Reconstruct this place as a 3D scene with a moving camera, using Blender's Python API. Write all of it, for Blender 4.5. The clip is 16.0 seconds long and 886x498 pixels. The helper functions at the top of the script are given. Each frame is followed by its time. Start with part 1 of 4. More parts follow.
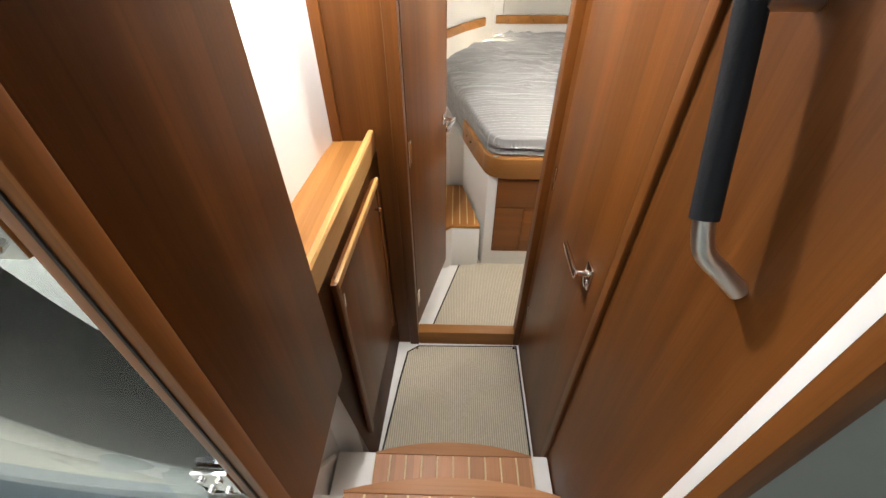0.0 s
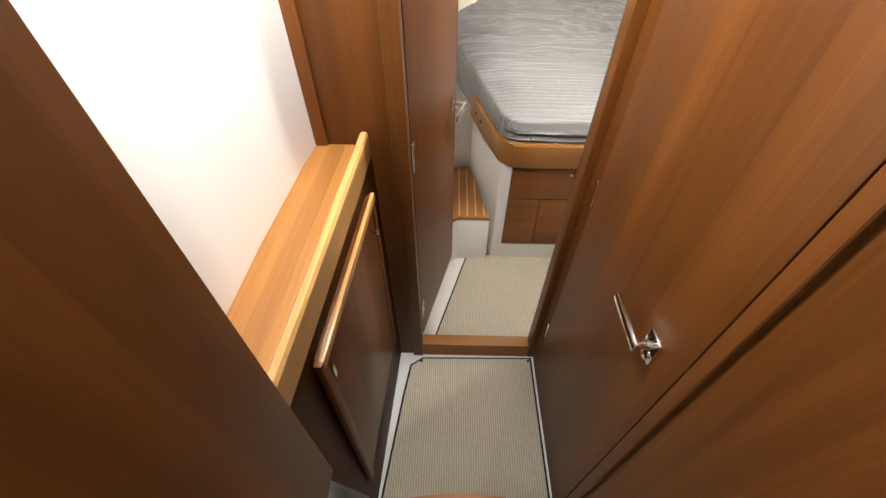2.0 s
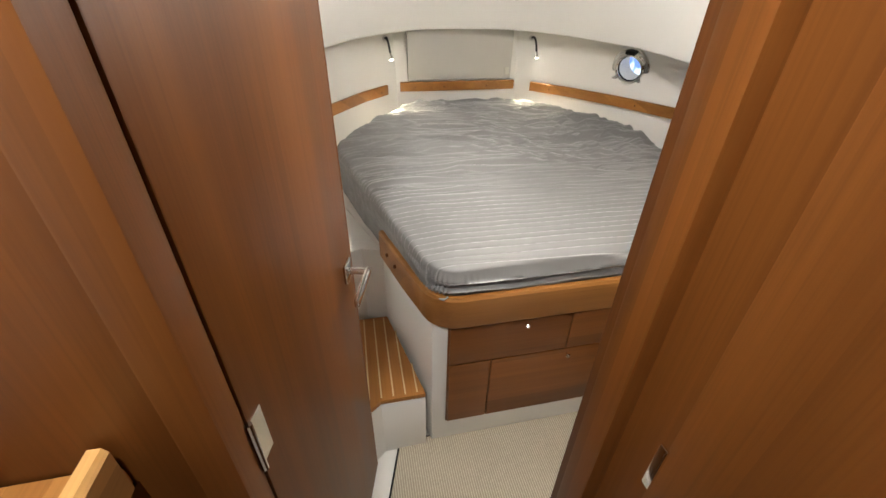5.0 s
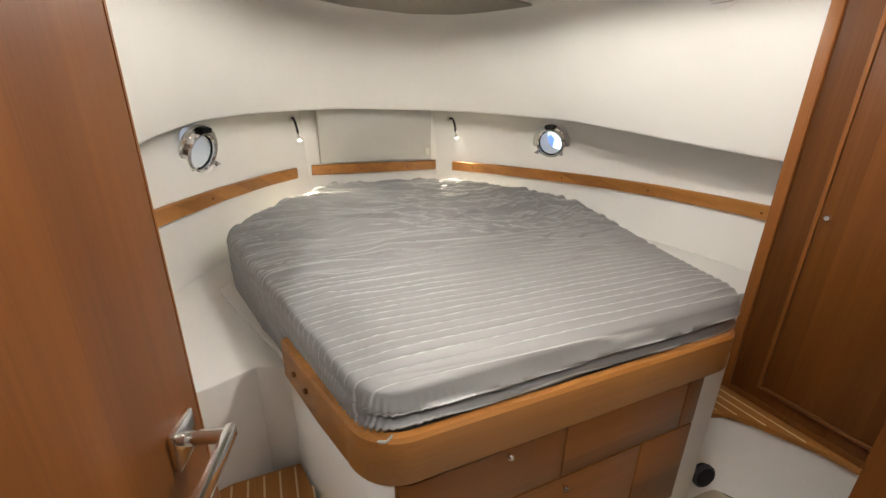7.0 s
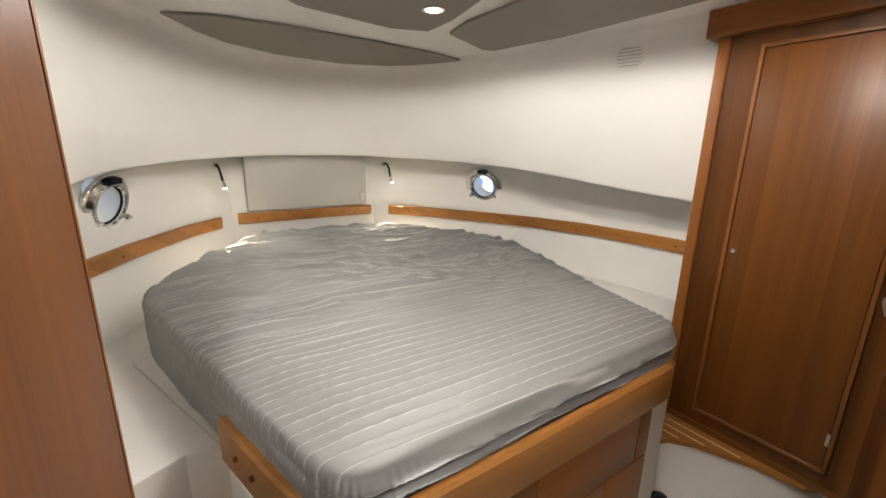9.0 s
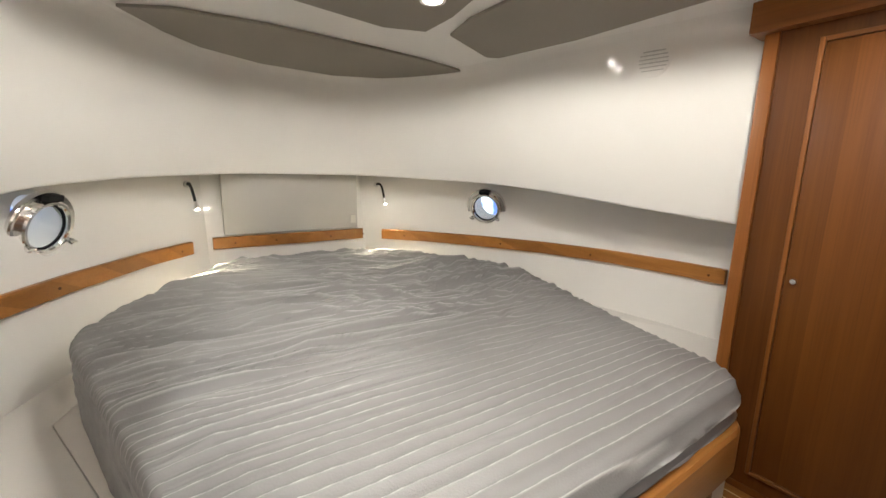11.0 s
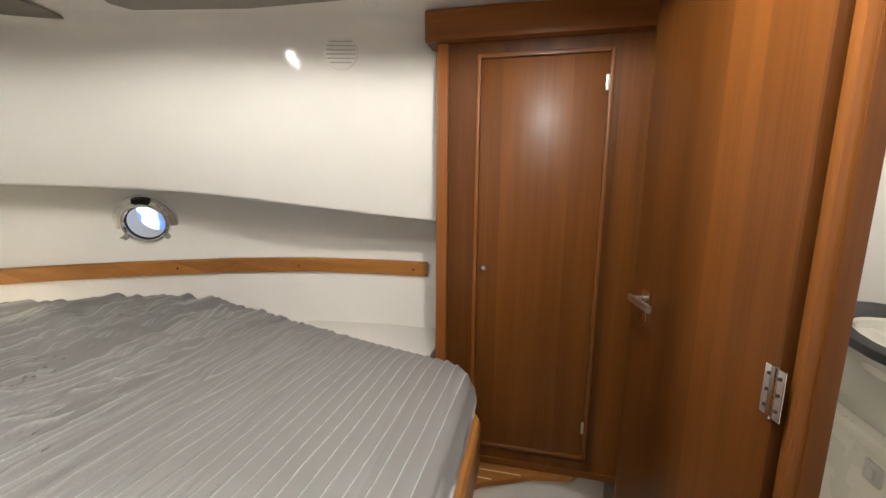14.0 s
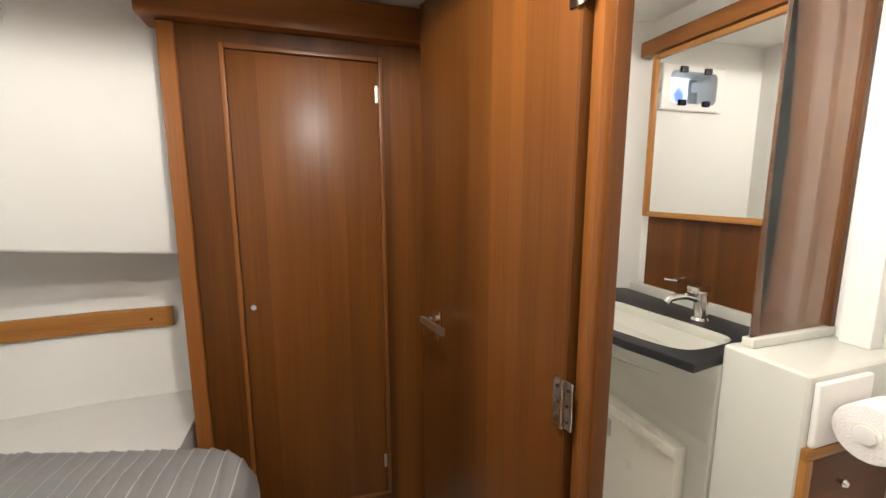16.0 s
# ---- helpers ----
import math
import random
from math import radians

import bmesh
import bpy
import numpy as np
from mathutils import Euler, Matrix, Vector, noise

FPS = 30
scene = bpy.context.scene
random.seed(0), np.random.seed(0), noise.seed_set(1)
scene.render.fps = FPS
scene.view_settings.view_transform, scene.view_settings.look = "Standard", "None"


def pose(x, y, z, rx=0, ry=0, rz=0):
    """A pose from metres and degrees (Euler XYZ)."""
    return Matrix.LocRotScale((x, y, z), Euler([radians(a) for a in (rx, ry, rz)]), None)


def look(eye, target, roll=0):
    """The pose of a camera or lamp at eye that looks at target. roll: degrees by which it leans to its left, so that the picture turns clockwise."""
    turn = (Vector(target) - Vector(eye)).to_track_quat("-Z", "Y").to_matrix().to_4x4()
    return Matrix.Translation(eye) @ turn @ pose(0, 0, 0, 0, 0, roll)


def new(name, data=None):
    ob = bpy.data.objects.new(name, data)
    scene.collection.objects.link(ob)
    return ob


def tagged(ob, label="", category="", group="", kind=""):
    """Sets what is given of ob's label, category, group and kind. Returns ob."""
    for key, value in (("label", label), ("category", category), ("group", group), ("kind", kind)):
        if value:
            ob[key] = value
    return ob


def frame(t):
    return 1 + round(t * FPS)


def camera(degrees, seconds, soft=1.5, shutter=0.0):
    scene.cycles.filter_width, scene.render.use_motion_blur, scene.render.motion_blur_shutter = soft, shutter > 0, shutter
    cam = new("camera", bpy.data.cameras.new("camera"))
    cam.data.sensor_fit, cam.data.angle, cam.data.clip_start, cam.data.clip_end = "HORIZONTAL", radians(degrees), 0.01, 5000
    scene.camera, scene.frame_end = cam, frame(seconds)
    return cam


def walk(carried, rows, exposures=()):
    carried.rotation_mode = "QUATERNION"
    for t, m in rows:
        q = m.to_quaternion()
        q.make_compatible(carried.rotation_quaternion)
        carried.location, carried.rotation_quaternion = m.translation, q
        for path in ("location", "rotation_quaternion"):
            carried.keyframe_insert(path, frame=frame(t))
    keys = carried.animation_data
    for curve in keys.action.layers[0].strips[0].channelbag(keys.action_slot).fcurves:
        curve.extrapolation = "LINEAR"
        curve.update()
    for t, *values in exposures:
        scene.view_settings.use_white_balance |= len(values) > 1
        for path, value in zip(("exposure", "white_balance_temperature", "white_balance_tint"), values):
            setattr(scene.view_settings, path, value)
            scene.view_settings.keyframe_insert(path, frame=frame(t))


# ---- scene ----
cam = camera(95.3, 16.0)
PATH = [
    (0, (0.002, -0.09, 1.797), (-0.041, 1.423, 0.489), -0.1),
    (0.5, (0.004, -0.083, 1.783), (-0.035, 1.341, 0.379), -0.2),
    (1, (-0.008, -0.028, 1.769), (-0.043, 1.351, 0.32), 0.0),
    (1.5, (-0.024, 0.098, 1.789), (-0.059, 1.469, 0.333), -0.0),
    (2, (-0.046, 0.248, 1.777), (-0.079, 1.616, 0.32), 0.1),
    (2.5, (-0.025, 0.376, 1.774), (-0.063, 1.746, 0.318), -0.1),
    (3, (-0.045, 0.523, 1.759), (-0.067, 1.912, 0.32), -0.0),
    (3.5, (-0.036, 0.638, 1.757), (-0.008, 2.083, 0.374), 0.0),
    (4, (-0.027, 0.745, 1.676), (0.133, 2.296, 0.424), 0.8),
    (4.2, (-0.008, 0.769, 1.664), (0.193, 2.35, 0.457), 0.8),
    (6.3, (0.022, 1.189, 1.411), (0.66, 2.872, 0.539), 1.3),
    (6.5, (0.043, 1.216, 1.391), (0.718, 2.914, 0.578), 1.0),
    (7, (0.075, 1.277, 1.391), (0.842, 2.995, 0.715), 1.0),
    (7.5, (0.07, 1.315, 1.386), (0.953, 2.999, 0.766), 1.1),
    (8, (0.054, 1.348, 1.393), (1.064, 2.969, 0.8), 1.0),
    (8.5, (0.031, 1.355, 1.391), (1.113, 2.944, 0.838), 1.3),
    (9, (0.029, 1.343, 1.417), (1.121, 2.945, 0.928), 1.0),
    (9.5, (0.021, 1.358, 1.436), (1.127, 2.972, 1.019), 1.0),
    (9.7, (0.039, 1.375, 1.428), (1.147, 2.995, 1.044), 1.0),
    (11.8, (0.204, 1.691, 1.355), (1.353, 3.289, 0.999), 1.2),
    (12, (0.211, 1.711, 1.362), (1.414, 3.268, 1.005), 1.1),
    (12.5, (0.246, 1.734, 1.365), (1.633, 3.131, 1.012), 1.0),
    (13, (0.289, 1.752, 1.368), (1.885, 2.905, 1.015), 1.0),
    (13.5, (0.338, 1.756, 1.38), (2.139, 2.553, 1.031), 0.7),
    (14, (0.361, 1.781, 1.369), (2.28, 2.227, 1.025), 0.5),
    (14.5, (0.401, 1.799, 1.376), (2.364, 1.974, 1.035), 0.3),
    (15, (0.426, 1.801, 1.375), (2.398, 1.708, 1.056), 0.2),
    (15.5, (0.478, 1.797, 1.387), (2.421, 1.439, 1.079), 0.1),
    (16, (0.531, 1.79, 1.399), (2.41, 1.174, 1.097), -0.1),
]
walk(cam, [(t, look(eye, target, roll)) for t, eye, target, roll in PATH], exposures=[(0.0, 0.50), (1.5, 0.42), (3.0, 0.12), (4.0, 0.0), (16.0, 0.0)])

# ---- world, lamps, exposure ----
world = bpy.data.worlds.new("sky")
scene.world = world
world.use_nodes = True
wn = world.node_tree
sky = wn.nodes.new("ShaderNodeTexSky")
sky.sky_type, sky.sun_disc = "NISHITA", False
sky.sun_elevation, sky.sun_rotation = radians(35), radians(120)
wn.links.new(sky.outputs[0], wn.nodes["Background"].inputs[0])
wn.nodes["Background"].inputs[1].default_value = 0.12


def lamp(name, kind, power, colour, m, **settings):
    data = bpy.data.lights.new(name, kind)
    data.energy, data.color = power, colour
    if kind == "SPOT":
        data.spot_size, data.spot_blend = radians(settings.get("angle", 120)), settings.get("blend", 0.6)
        data.shadow_soft_size = settings.get("radius", 0.03)
    elif kind == "AREA":
        data.shape, data.size, data.size_y = "RECTANGLE", settings["size"][0], settings["size"][1]
    elif kind == "POINT":
        data.shadow_soft_size = settings.get("radius", 0.03)
    ob = new(name, data)
    ob.matrix_world = m
    return ob


WARM, DAY = (1.0, 0.945, 0.865), (0.84, 0.92, 1.0)
TOP = 2.12
CEIL = 1.935                                   # cabin headlining
DOWNLIGHTS = [(0.505, 2.78), (0.942, 2.775), (0.505, 1.70), (0.90, 1.75)]
for i, (lx, ly) in enumerate(DOWNLIGHTS):
    lamp("downlight_lamp", "SPOT", (11, 11, 9, 38)[i], WARM, look((lx, ly, CEIL - 0.036), (lx, ly, 0)), angle=175, blend=0.16, radius=0.022)
lamp("passage_lamp", "SPOT", 46, (1.0, 0.985, 0.965), look((-0.20, 0.96, TOP - 0.03), (-0.20, 0.96, 0)), angle=164, blend=0.6, radius=0.03)
# fill with no known fitting, added to brighten what stands behind the glass
lamp("galley_fill_lamp", "SPOT", 60, WARM, look((-1.2, 0.20, 2.0), (-1.2, 0.40, 0)), angle=160, blend=0.4, radius=0.03)
# assumed washroom light, unseen, placed so that the vanity front brightens
lamp("head_fill_lamp", "SPOT", 25, WARM, look((1.18, 1.20, 1.99), (1.18, 1.20, 0)), angle=177, blend=0.1, radius=0.03)
# daylight lamp in a made-up roof opening, aimed to light the stairs
lamp("saloon_daylight", "AREA", 18, DAY, look((-0.70, -0.425, 2.885), (-0.70, -0.40, 0)), size=(0.5, 0.7))
for lx, tx in ((0.304, 0.36), (1.452, 1.36)):
    lamp("reading_lamp_light", "SPOT", 60, (1.0, 0.87, 0.62), look((lx, 4.10, 1.135), (tx, 3.88, 0.85)), angle=82, blend=0.7, radius=0.008)

# ---- materials ----


def mat(name, colour, rough=0.5, metal=0.0, coat=0.0, bump=0.0, bump_scale=40.0, vary=0.12, spec=0.5):
    m = bpy.data.materials.new(name)
    m.use_nodes = True
    n, l = m.node_tree.nodes, m.node_tree.links
    b = n["Principled BSDF"]
    b.inputs["Roughness"].default_value, b.inputs["Metallic"].default_value = rough, metal
    b.inputs["Coat Weight"].default_value, b.inputs["Coat Roughness"].default_value = coat, 0.035
    b.inputs["Specular IOR Level"].default_value = spec
    co = n.new("ShaderNodeTexCoord")
    big = n.new("ShaderNodeTexNoise")
    big.inputs["Scale"].default_value, big.inputs["Detail"].default_value = 5.0, 6.0
    l.new(co.outputs["Object"], big.inputs["Vector"])
    mix = n.new("ShaderNodeMix")
    mix.data_type = "RGBA"
    lo = tuple(c * (1 - vary) for c in colour) + (1,)
    hi = tuple(min(1, c * (1 + vary)) for c in colour) + (1,)
    mix.inputs[6].default_value, mix.inputs[7].default_value = lo, hi
    l.new(big.outputs["Fac"], mix.inputs[0])
    l.new(mix.outputs[2], b.inputs["Base Color"])
    if bump:
        fine = n.new("ShaderNodeTexNoise")
        fine.inputs["Scale"].default_value, fine.inputs["Detail"].default_value = bump_scale, 4.0
        l.new(co.outputs["Object"], fine.inputs["Vector"])
        bp = n.new("ShaderNodeBump")
        bp.inputs["Strength"].default_value, bp.inputs["Distance"].default_value = bump, 0.01
        l.new(fine.outputs["Fac"], bp.inputs["Height"])
        l.new(bp.outputs[0], b.inputs["Normal"])
    rr = n.new("ShaderNodeMapRange")
    rr.inputs[3].default_value, rr.inputs[4].default_value = rough * 0.8, min(1, rough * 1.25)
    l.new(big.outputs["Fac"], rr.inputs[0])
    l.new(rr.outputs[0], b.inputs["Roughness"])
    return m


def wood(name, light, dark, axis="z", rough=0.42, coat=0.3, board=0.115, contrast=0.9):
    """Varnished wood: long grain along an axis, veneer strips of differing tone across it."""
    m = bpy.data.materials.new(name)
    m.use_nodes = True
    n, l = m.node_tree.nodes, m.node_tree.links
    b = n["Principled BSDF"]
    co, info = n.new("ShaderNodeTexCoord"), n.new("ShaderNodeObjectInfo")
    shift = n.new("ShaderNodeVectorMath")
    shift.operation = "SCALE"
    shift.inputs[0].default_value = (7.3, 5.1, 3.7)
    l.new(info.outputs["Random"], shift.inputs["Scale"])
    add = n.new("ShaderNodeVectorMath")
    l.new(co.outputs["Object"], add.inputs[0])
    l.new(shift.outputs[0], add.inputs[1])
    grain = {"x": (1.6, 110, 110), "y": (110, 1.6, 110), "z": (110, 110, 1.6)}[axis]
    wide = {"x": (0.5, 11, 11), "y": (11, 0.5, 11), "z": (11, 11, 0.5)}[axis]

    def noise_at(scale, detail, rough_n, distort=0.0):
        mp = n.new("ShaderNodeMapping")
        mp.inputs["Scale"].default_value = scale
        l.new(add.outputs[0], mp.inputs["Vector"])
        t = n.new("ShaderNodeTexNoise")
        t.inputs["Scale"].default_value, t.inputs["Detail"].default_value = 1.0, detail
        t.inputs["Roughness"].default_value, t.inputs["Distortion"].default_value = rough_n, distort
        l.new(mp.outputs[0], t.inputs["Vector"])
        return t
    fine, broad = noise_at(grain, 5, 0.6), noise_at(wide, 3, 0.55, 0.6)
    pores = noise_at(tuple(2.2 * s for s in grain), 2, 0.5)
    ramp = n.new("ShaderNodeValToRGB")
    ramp.color_ramp.elements[0].position, ramp.color_ramp.elements[1].position = 0.5 - 0.22 / contrast, 0.5 + 0.22 / contrast
    ramp.color_ramp.elements[0].color, ramp.color_ramp.elements[1].color = (*dark, 1), (*light, 1)
    mx = n.new("ShaderNodeMix")
    mx.inputs[0].default_value = 0.20
    l.new(broad.outputs["Fac"], mx.inputs[2])
    l.new(fine.outputs["Fac"], mx.inputs[3])
    l.new(mx.outputs[0], ramp.inputs[0])
    pm = n.new("ShaderNodeMapRange")
    pm.inputs[1].default_value, pm.inputs[2].default_value, pm.inputs[3].default_value, pm.inputs[4].default_value = 0.3, 0.5, 0.88, 1.0
    l.new(pores.outputs["Fac"], pm.inputs[0])
    sep, total = n.new("ShaderNodeSeparateXYZ"), n.new("ShaderNodeMath")
    l.new(add.outputs[0], sep.inputs[0])
    across = [i for i in range(3) if "xyz"[i] != axis]
    l.new(sep.outputs[across[0]], total.inputs[0])
    l.new(sep.outputs[across[1]], total.inputs[1])
    strip, cell, tone = n.new("ShaderNodeMath"), n.new("ShaderNodeTexWhiteNoise"), n.new("ShaderNodeMapRange")
    strip.operation, cell.noise_dimensions = "SNAP", "1D"
    strip.inputs[1].default_value = board
    l.new(total.outputs[0], strip.inputs[0])
    l.new(strip.outputs[0], cell.inputs["W"])
    tone.inputs[3].default_value, tone.inputs[4].default_value = 0.82, 1.16
    l.new(cell.outputs["Value"], tone.inputs[0])
    both = n.new("ShaderNodeMath")
    both.operation = "MULTIPLY"
    l.new(tone.outputs[0], both.inputs[0])
    l.new(pm.outputs[0], both.inputs[1])
    mul = n.new("ShaderNodeVectorMath")
    mul.operation = "SCALE"
    l.new(ramp.outputs[0], mul.inputs[0])
    l.new(both.outputs[0], mul.inputs["Scale"])
    l.new(mul.outputs[0], b.inputs["Base Color"])
    rr = n.new("ShaderNodeMapRange")
    rr.inputs[3].default_value, rr.inputs[4].default_value = rough * 0.85, rough * 1.2
    l.new(broad.outputs["Fac"], rr.inputs[0])
    l.new(rr.outputs[0], b.inputs["Roughness"])
    b.inputs["Coat Weight"].default_value, b.inputs["Coat Roughness"].default_value = coat, 0.30
    b.inputs["Specular IOR Level"].default_value = 0.17
    bp = n.new("ShaderNodeBump")
    bp.inputs["Strength"].default_value, bp.inputs["Distance"].default_value = 0.06, 0.004
    l.new(fine.outputs["Fac"], bp.inputs["Height"])
    l.new(bp.outputs[0], b.inputs["Normal"])
    return m


MAH = ((0.166, 0.0565, 0.0108), (0.070, 0.0222, 0.0042))
DRAWER = ((0.235, 0.085, 0.019), (0.140, 0.047, 0.0105))
MIDW = ((0.265, 0.095, 0.021), (0.155, 0.050, 0.0105))
TEAK = ((0.43, 0.192, 0.050), (0.275, 0.112, 0.027))
panel_wood = wood("mahogany_upright", *MAH, contrast=1.0, coat=0.18)
panel_wood_y = wood("mahogany_fore_aft", *MAH, axis="y")
panel_wood_x = wood("mahogany_athwart", *DRAWER, axis="x")
mid_z = wood("varnished_moulding_upright", *MIDW)
mid_y = wood("varnished_moulding_fore_aft", *MIDW, axis="y")
mid_x = wood("varnished_moulding_athwart", *MIDW, axis="x")
tread_wood = wood("teak_tread_lipping", (0.42, 0.21, 0.10), (0.32, 0.145, 0.065), axis="x", rough=0.4, coat=0.1)
trim_z = wood("teak_trim_upright", *TEAK)
trim_y = wood("teak_trim_fore_aft", *TEAK, axis="y")
trim_x = wood("teak_trim_athwart", *TEAK, axis="x")
plank_y = wood("teak_deck_fore_aft", (0.50, 0.25, 0.13), (0.40, 0.185, 0.088), axis="y", rough=0.4, coat=0.1)
gel = mat("white_gelcoat", (0.80, 0.785, 0.75), rough=0.5, coat=0.45, bump=0.008, bump_scale=5, vary=0.03, spec=0.2)
gel_matt = mat("satin_white_liner", (0.80, 0.785, 0.75), rough=0.38, coat=0.1, bump=0.02, bump_scale=8, vary=0.03)
cream = mat("cream_lacquer", (0.84, 0.81, 0.71), rough=0.28, coat=0.3, vary=0.03)
grey_moulding = mat("pale_grey_moulding", (0.63, 0.625, 0.56), rough=0.22, coat=0.4, vary=0.03)
panel_grey = mat("satin_grey_panel", (0.47, 0.46, 0.43), rough=0.35, coat=0.2, vary=0.03)
vinyl = mat("taupe_headliner_vinyl", (0.27, 0.245, 0.205), rough=0.7, bump=0.15, bump_scale=300, vary=0.06)
chrome = mat("polished_chrome", (0.82, 0.81, 0.79), rough=0.12, metal=1.0, vary=0.04)
satin = mat("brushed_steel", (0.62, 0.61, 0.58), rough=0.3, metal=1.0, bump=0.05, bump_scale=200, vary=0.06)
black = mat("black_rubber", (0.012, 0.0125, 0.014), rough=0.75, spec=0.2, bump=0.1, bump_scale=300)
slate = mat("dark_grey_solid_surface", (0.016, 0.017, 0.021), rough=0.5, coat=0.0, bump=0.03, bump_scale=250, vary=0.2)
dark = mat("dark_gap", (0.02, 0.012, 0.008), rough=0.7)
plastic = mat("white_plastic", (0.80, 0.77, 0.74), rough=0.4, vary=0.03)
paper = mat("toilet_paper", (0.82, 0.78, 0.76), rough=0.9, bump=0.3, bump_scale=220, vary=0.03)
caulk = mat("pale_holly_caulk", (0.66, 0.5, 0.28), rough=0.5)
grey_cloth = mat("grey_upholstery", (0.33, 0.33, 0.31), rough=0.8, bump=0.2, bump_scale=160)


def glow(name, colour, strength):
    m = bpy.data.materials.new(name)
    m.use_nodes = True
    b = m.node_tree.nodes["Principled BSDF"]
    b.inputs["Base Color"].default_value = (*colour, 1)
    b.inputs["Emission Color"].default_value, b.inputs["Emission Strength"].default_value = (*colour, 1), strength
    return m


def glass(name, colour=(0.93, 0.96, 0.96), rough=0.0):
    m = bpy.data.materials.new(name)
    m.use_nodes = True
    b = m.node_tree.nodes["Principled BSDF"]
    b.inputs["Base Color"].default_value = (*colour, 1)
    b.inputs["Transmission Weight"].default_value, b.inputs["Roughness"].default_value, b.inputs["IOR"].default_value = 1.0, rough, 1.45
    return m


bulb_glow = glow("lit_lamp_lens", (1.0, 0.93, 0.8), 25)
clear = glass("clear_glass")
smoke = glass("grey_tinted_glass", (0.78, 0.86, 0.86))
outside = bpy.data.materials.new("daylight_outside")
outside.use_nodes = True
on, ol = outside.node_tree.nodes, outside.node_tree.links
oc, ow, orp = on.new("ShaderNodeTexCoord"), on.new("ShaderNodeTexNoise"), on.new("ShaderNodeValToRGB")
ow.inputs["Scale"].default_value, ow.inputs["Detail"].default_value = 4.5, 1.5
orp.color_ramp.interpolation = "EASE"
orp.color_ramp.elements[0].position, orp.color_ramp.elements[1].position = 0.42, 0.52
orp.color_ramp.elements[0].color, orp.color_ramp.elements[1].color = (0.10, 0.20, 0.62, 1), (0.82, 0.92, 1.0, 1)
ol.new(oc.outputs["Object"], ow.inputs["Vector"])
ol.new(ow.outputs["Fac"], orp.inputs[0])
ol.new(orp.outputs[0], on["Principled BSDF"].inputs["Emission Color"])
on["Principled BSDF"].inputs["Emission Strength"].default_value = 2.0
on["Principled BSDF"].inputs["Base Color"].default_value = (0.05, 0.07, 0.1, 1)
mirror_mat = mat("silvered_mirror", (0.9, 0.91, 0.9), rough=0.02, metal=1.0, vary=0.0)


def ribbed(name, light, dark_c, axis, pitch, rough=0.85):
    """Woven ribbed matting: alternating threads across one axis."""
    m = bpy.data.materials.new(name)
    m.use_nodes = True
    n, l = m.node_tree.nodes, m.node_tree.links
    b = n["Principled BSDF"]
    b.inputs["Roughness"].default_value = rough
    co, sep = n.new("ShaderNodeTexCoord"), n.new("ShaderNodeSeparateXYZ")
    l.new(co.outputs["Object"], sep.inputs[0])
    k = n.new("ShaderNodeMath")
    k.operation = "MULTIPLY"
    k.inputs[1].default_value = 2 * math.pi / pitch
    l.new(sep.outputs["xyz".index(axis)], k.inputs[0])
    s = n.new("ShaderNodeMath")
    s.operation = "SINE"
    l.new(k.outputs[0], s.inputs[0])
    nz = n.new("ShaderNodeTexNoise")
    nz.inputs["Scale"].default_value, nz.inputs["Detail"].default_value = 120, 3
    l.new(co.outputs["Object"], nz.inputs["Vector"])
    stain = n.new("ShaderNodeTexNoise")
    stain.inputs["Scale"].default_value, stain.inputs["Detail"].default_value = 5, 5
    l.new(co.outputs["Object"], stain.inputs["Vector"])
    f = n.new("ShaderNodeMath")
    f.operation = "MULTIPLY_ADD"
    f.inputs[1].default_value, f.inputs[2].default_value = 0.32, 0.2
    l.new(s.outputs[0], f.inputs[0])
    g = n.new("ShaderNodeMath")
    g.operation = "MULTIPLY_ADD"
    g.inputs[1].default_value = 0.5
    l.new(nz.outputs["Fac"], g.inputs[0])
    l.new(f.outputs[0], g.inputs[2])
    h = n.new("ShaderNodeMath")
    h.operation = "MULTIPLY_ADD"
    h.inputs[1].default_value = 0.25
    l.new(stain.outputs["Fac"], h.inputs[0])
    l.new(g.outputs[0], h.inputs[2])
    mx = n.new("ShaderNodeMix")
    mx.data_type = "RGBA"
    mx.inputs[6].default_value, mx.inputs[7].default_value = (*dark_c, 1), (*light, 1)
    l.new(h.outputs[0], mx.inputs[0])
    l.new(mx.outputs[2], b.inputs["Base Color"])
    bp = n.new("ShaderNodeBump")
    bp.inputs["Strength"].default_value, bp.inputs["Distance"].default_value = 0.5, 0.003
    l.new(g.outputs[0], bp.inputs["Height"])
    l.new(bp.outputs[0], b.inputs["Normal"])
    return m


mat_weave = ribbed("beige_ribbed_matting", (0.62, 0.55, 0.42), (0.27, 0.235, 0.175), "x", 0.0098)
sheet = mat("grey_satin_pleated_sheet", (0.245, 0.243, 0.243), rough=0.5, metal=0.25, bump=0.12, bump_scale=260, vary=0.12, spec=0.8)
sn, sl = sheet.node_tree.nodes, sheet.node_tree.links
# pale line colour: woven stripes, and sheen painted on the fine wrinkles
line_attr, line_mix = sn.new("ShaderNodeAttribute"), sn.new("ShaderNodeMix")
line_attr.attribute_name, line_mix.data_type = "stripe_and_glint", "RGBA"
line_mix.inputs[7].default_value = (0.66, 0.66, 0.65, 1)
sl.new(line_attr.outputs["Fac"], line_mix.inputs[0])
sl.new(sn["Principled BSDF"].inputs["Base Color"].links[0].from_socket, line_mix.inputs[6])
sl.new(line_mix.outputs[2], sn["Principled BSDF"].inputs["Base Color"])
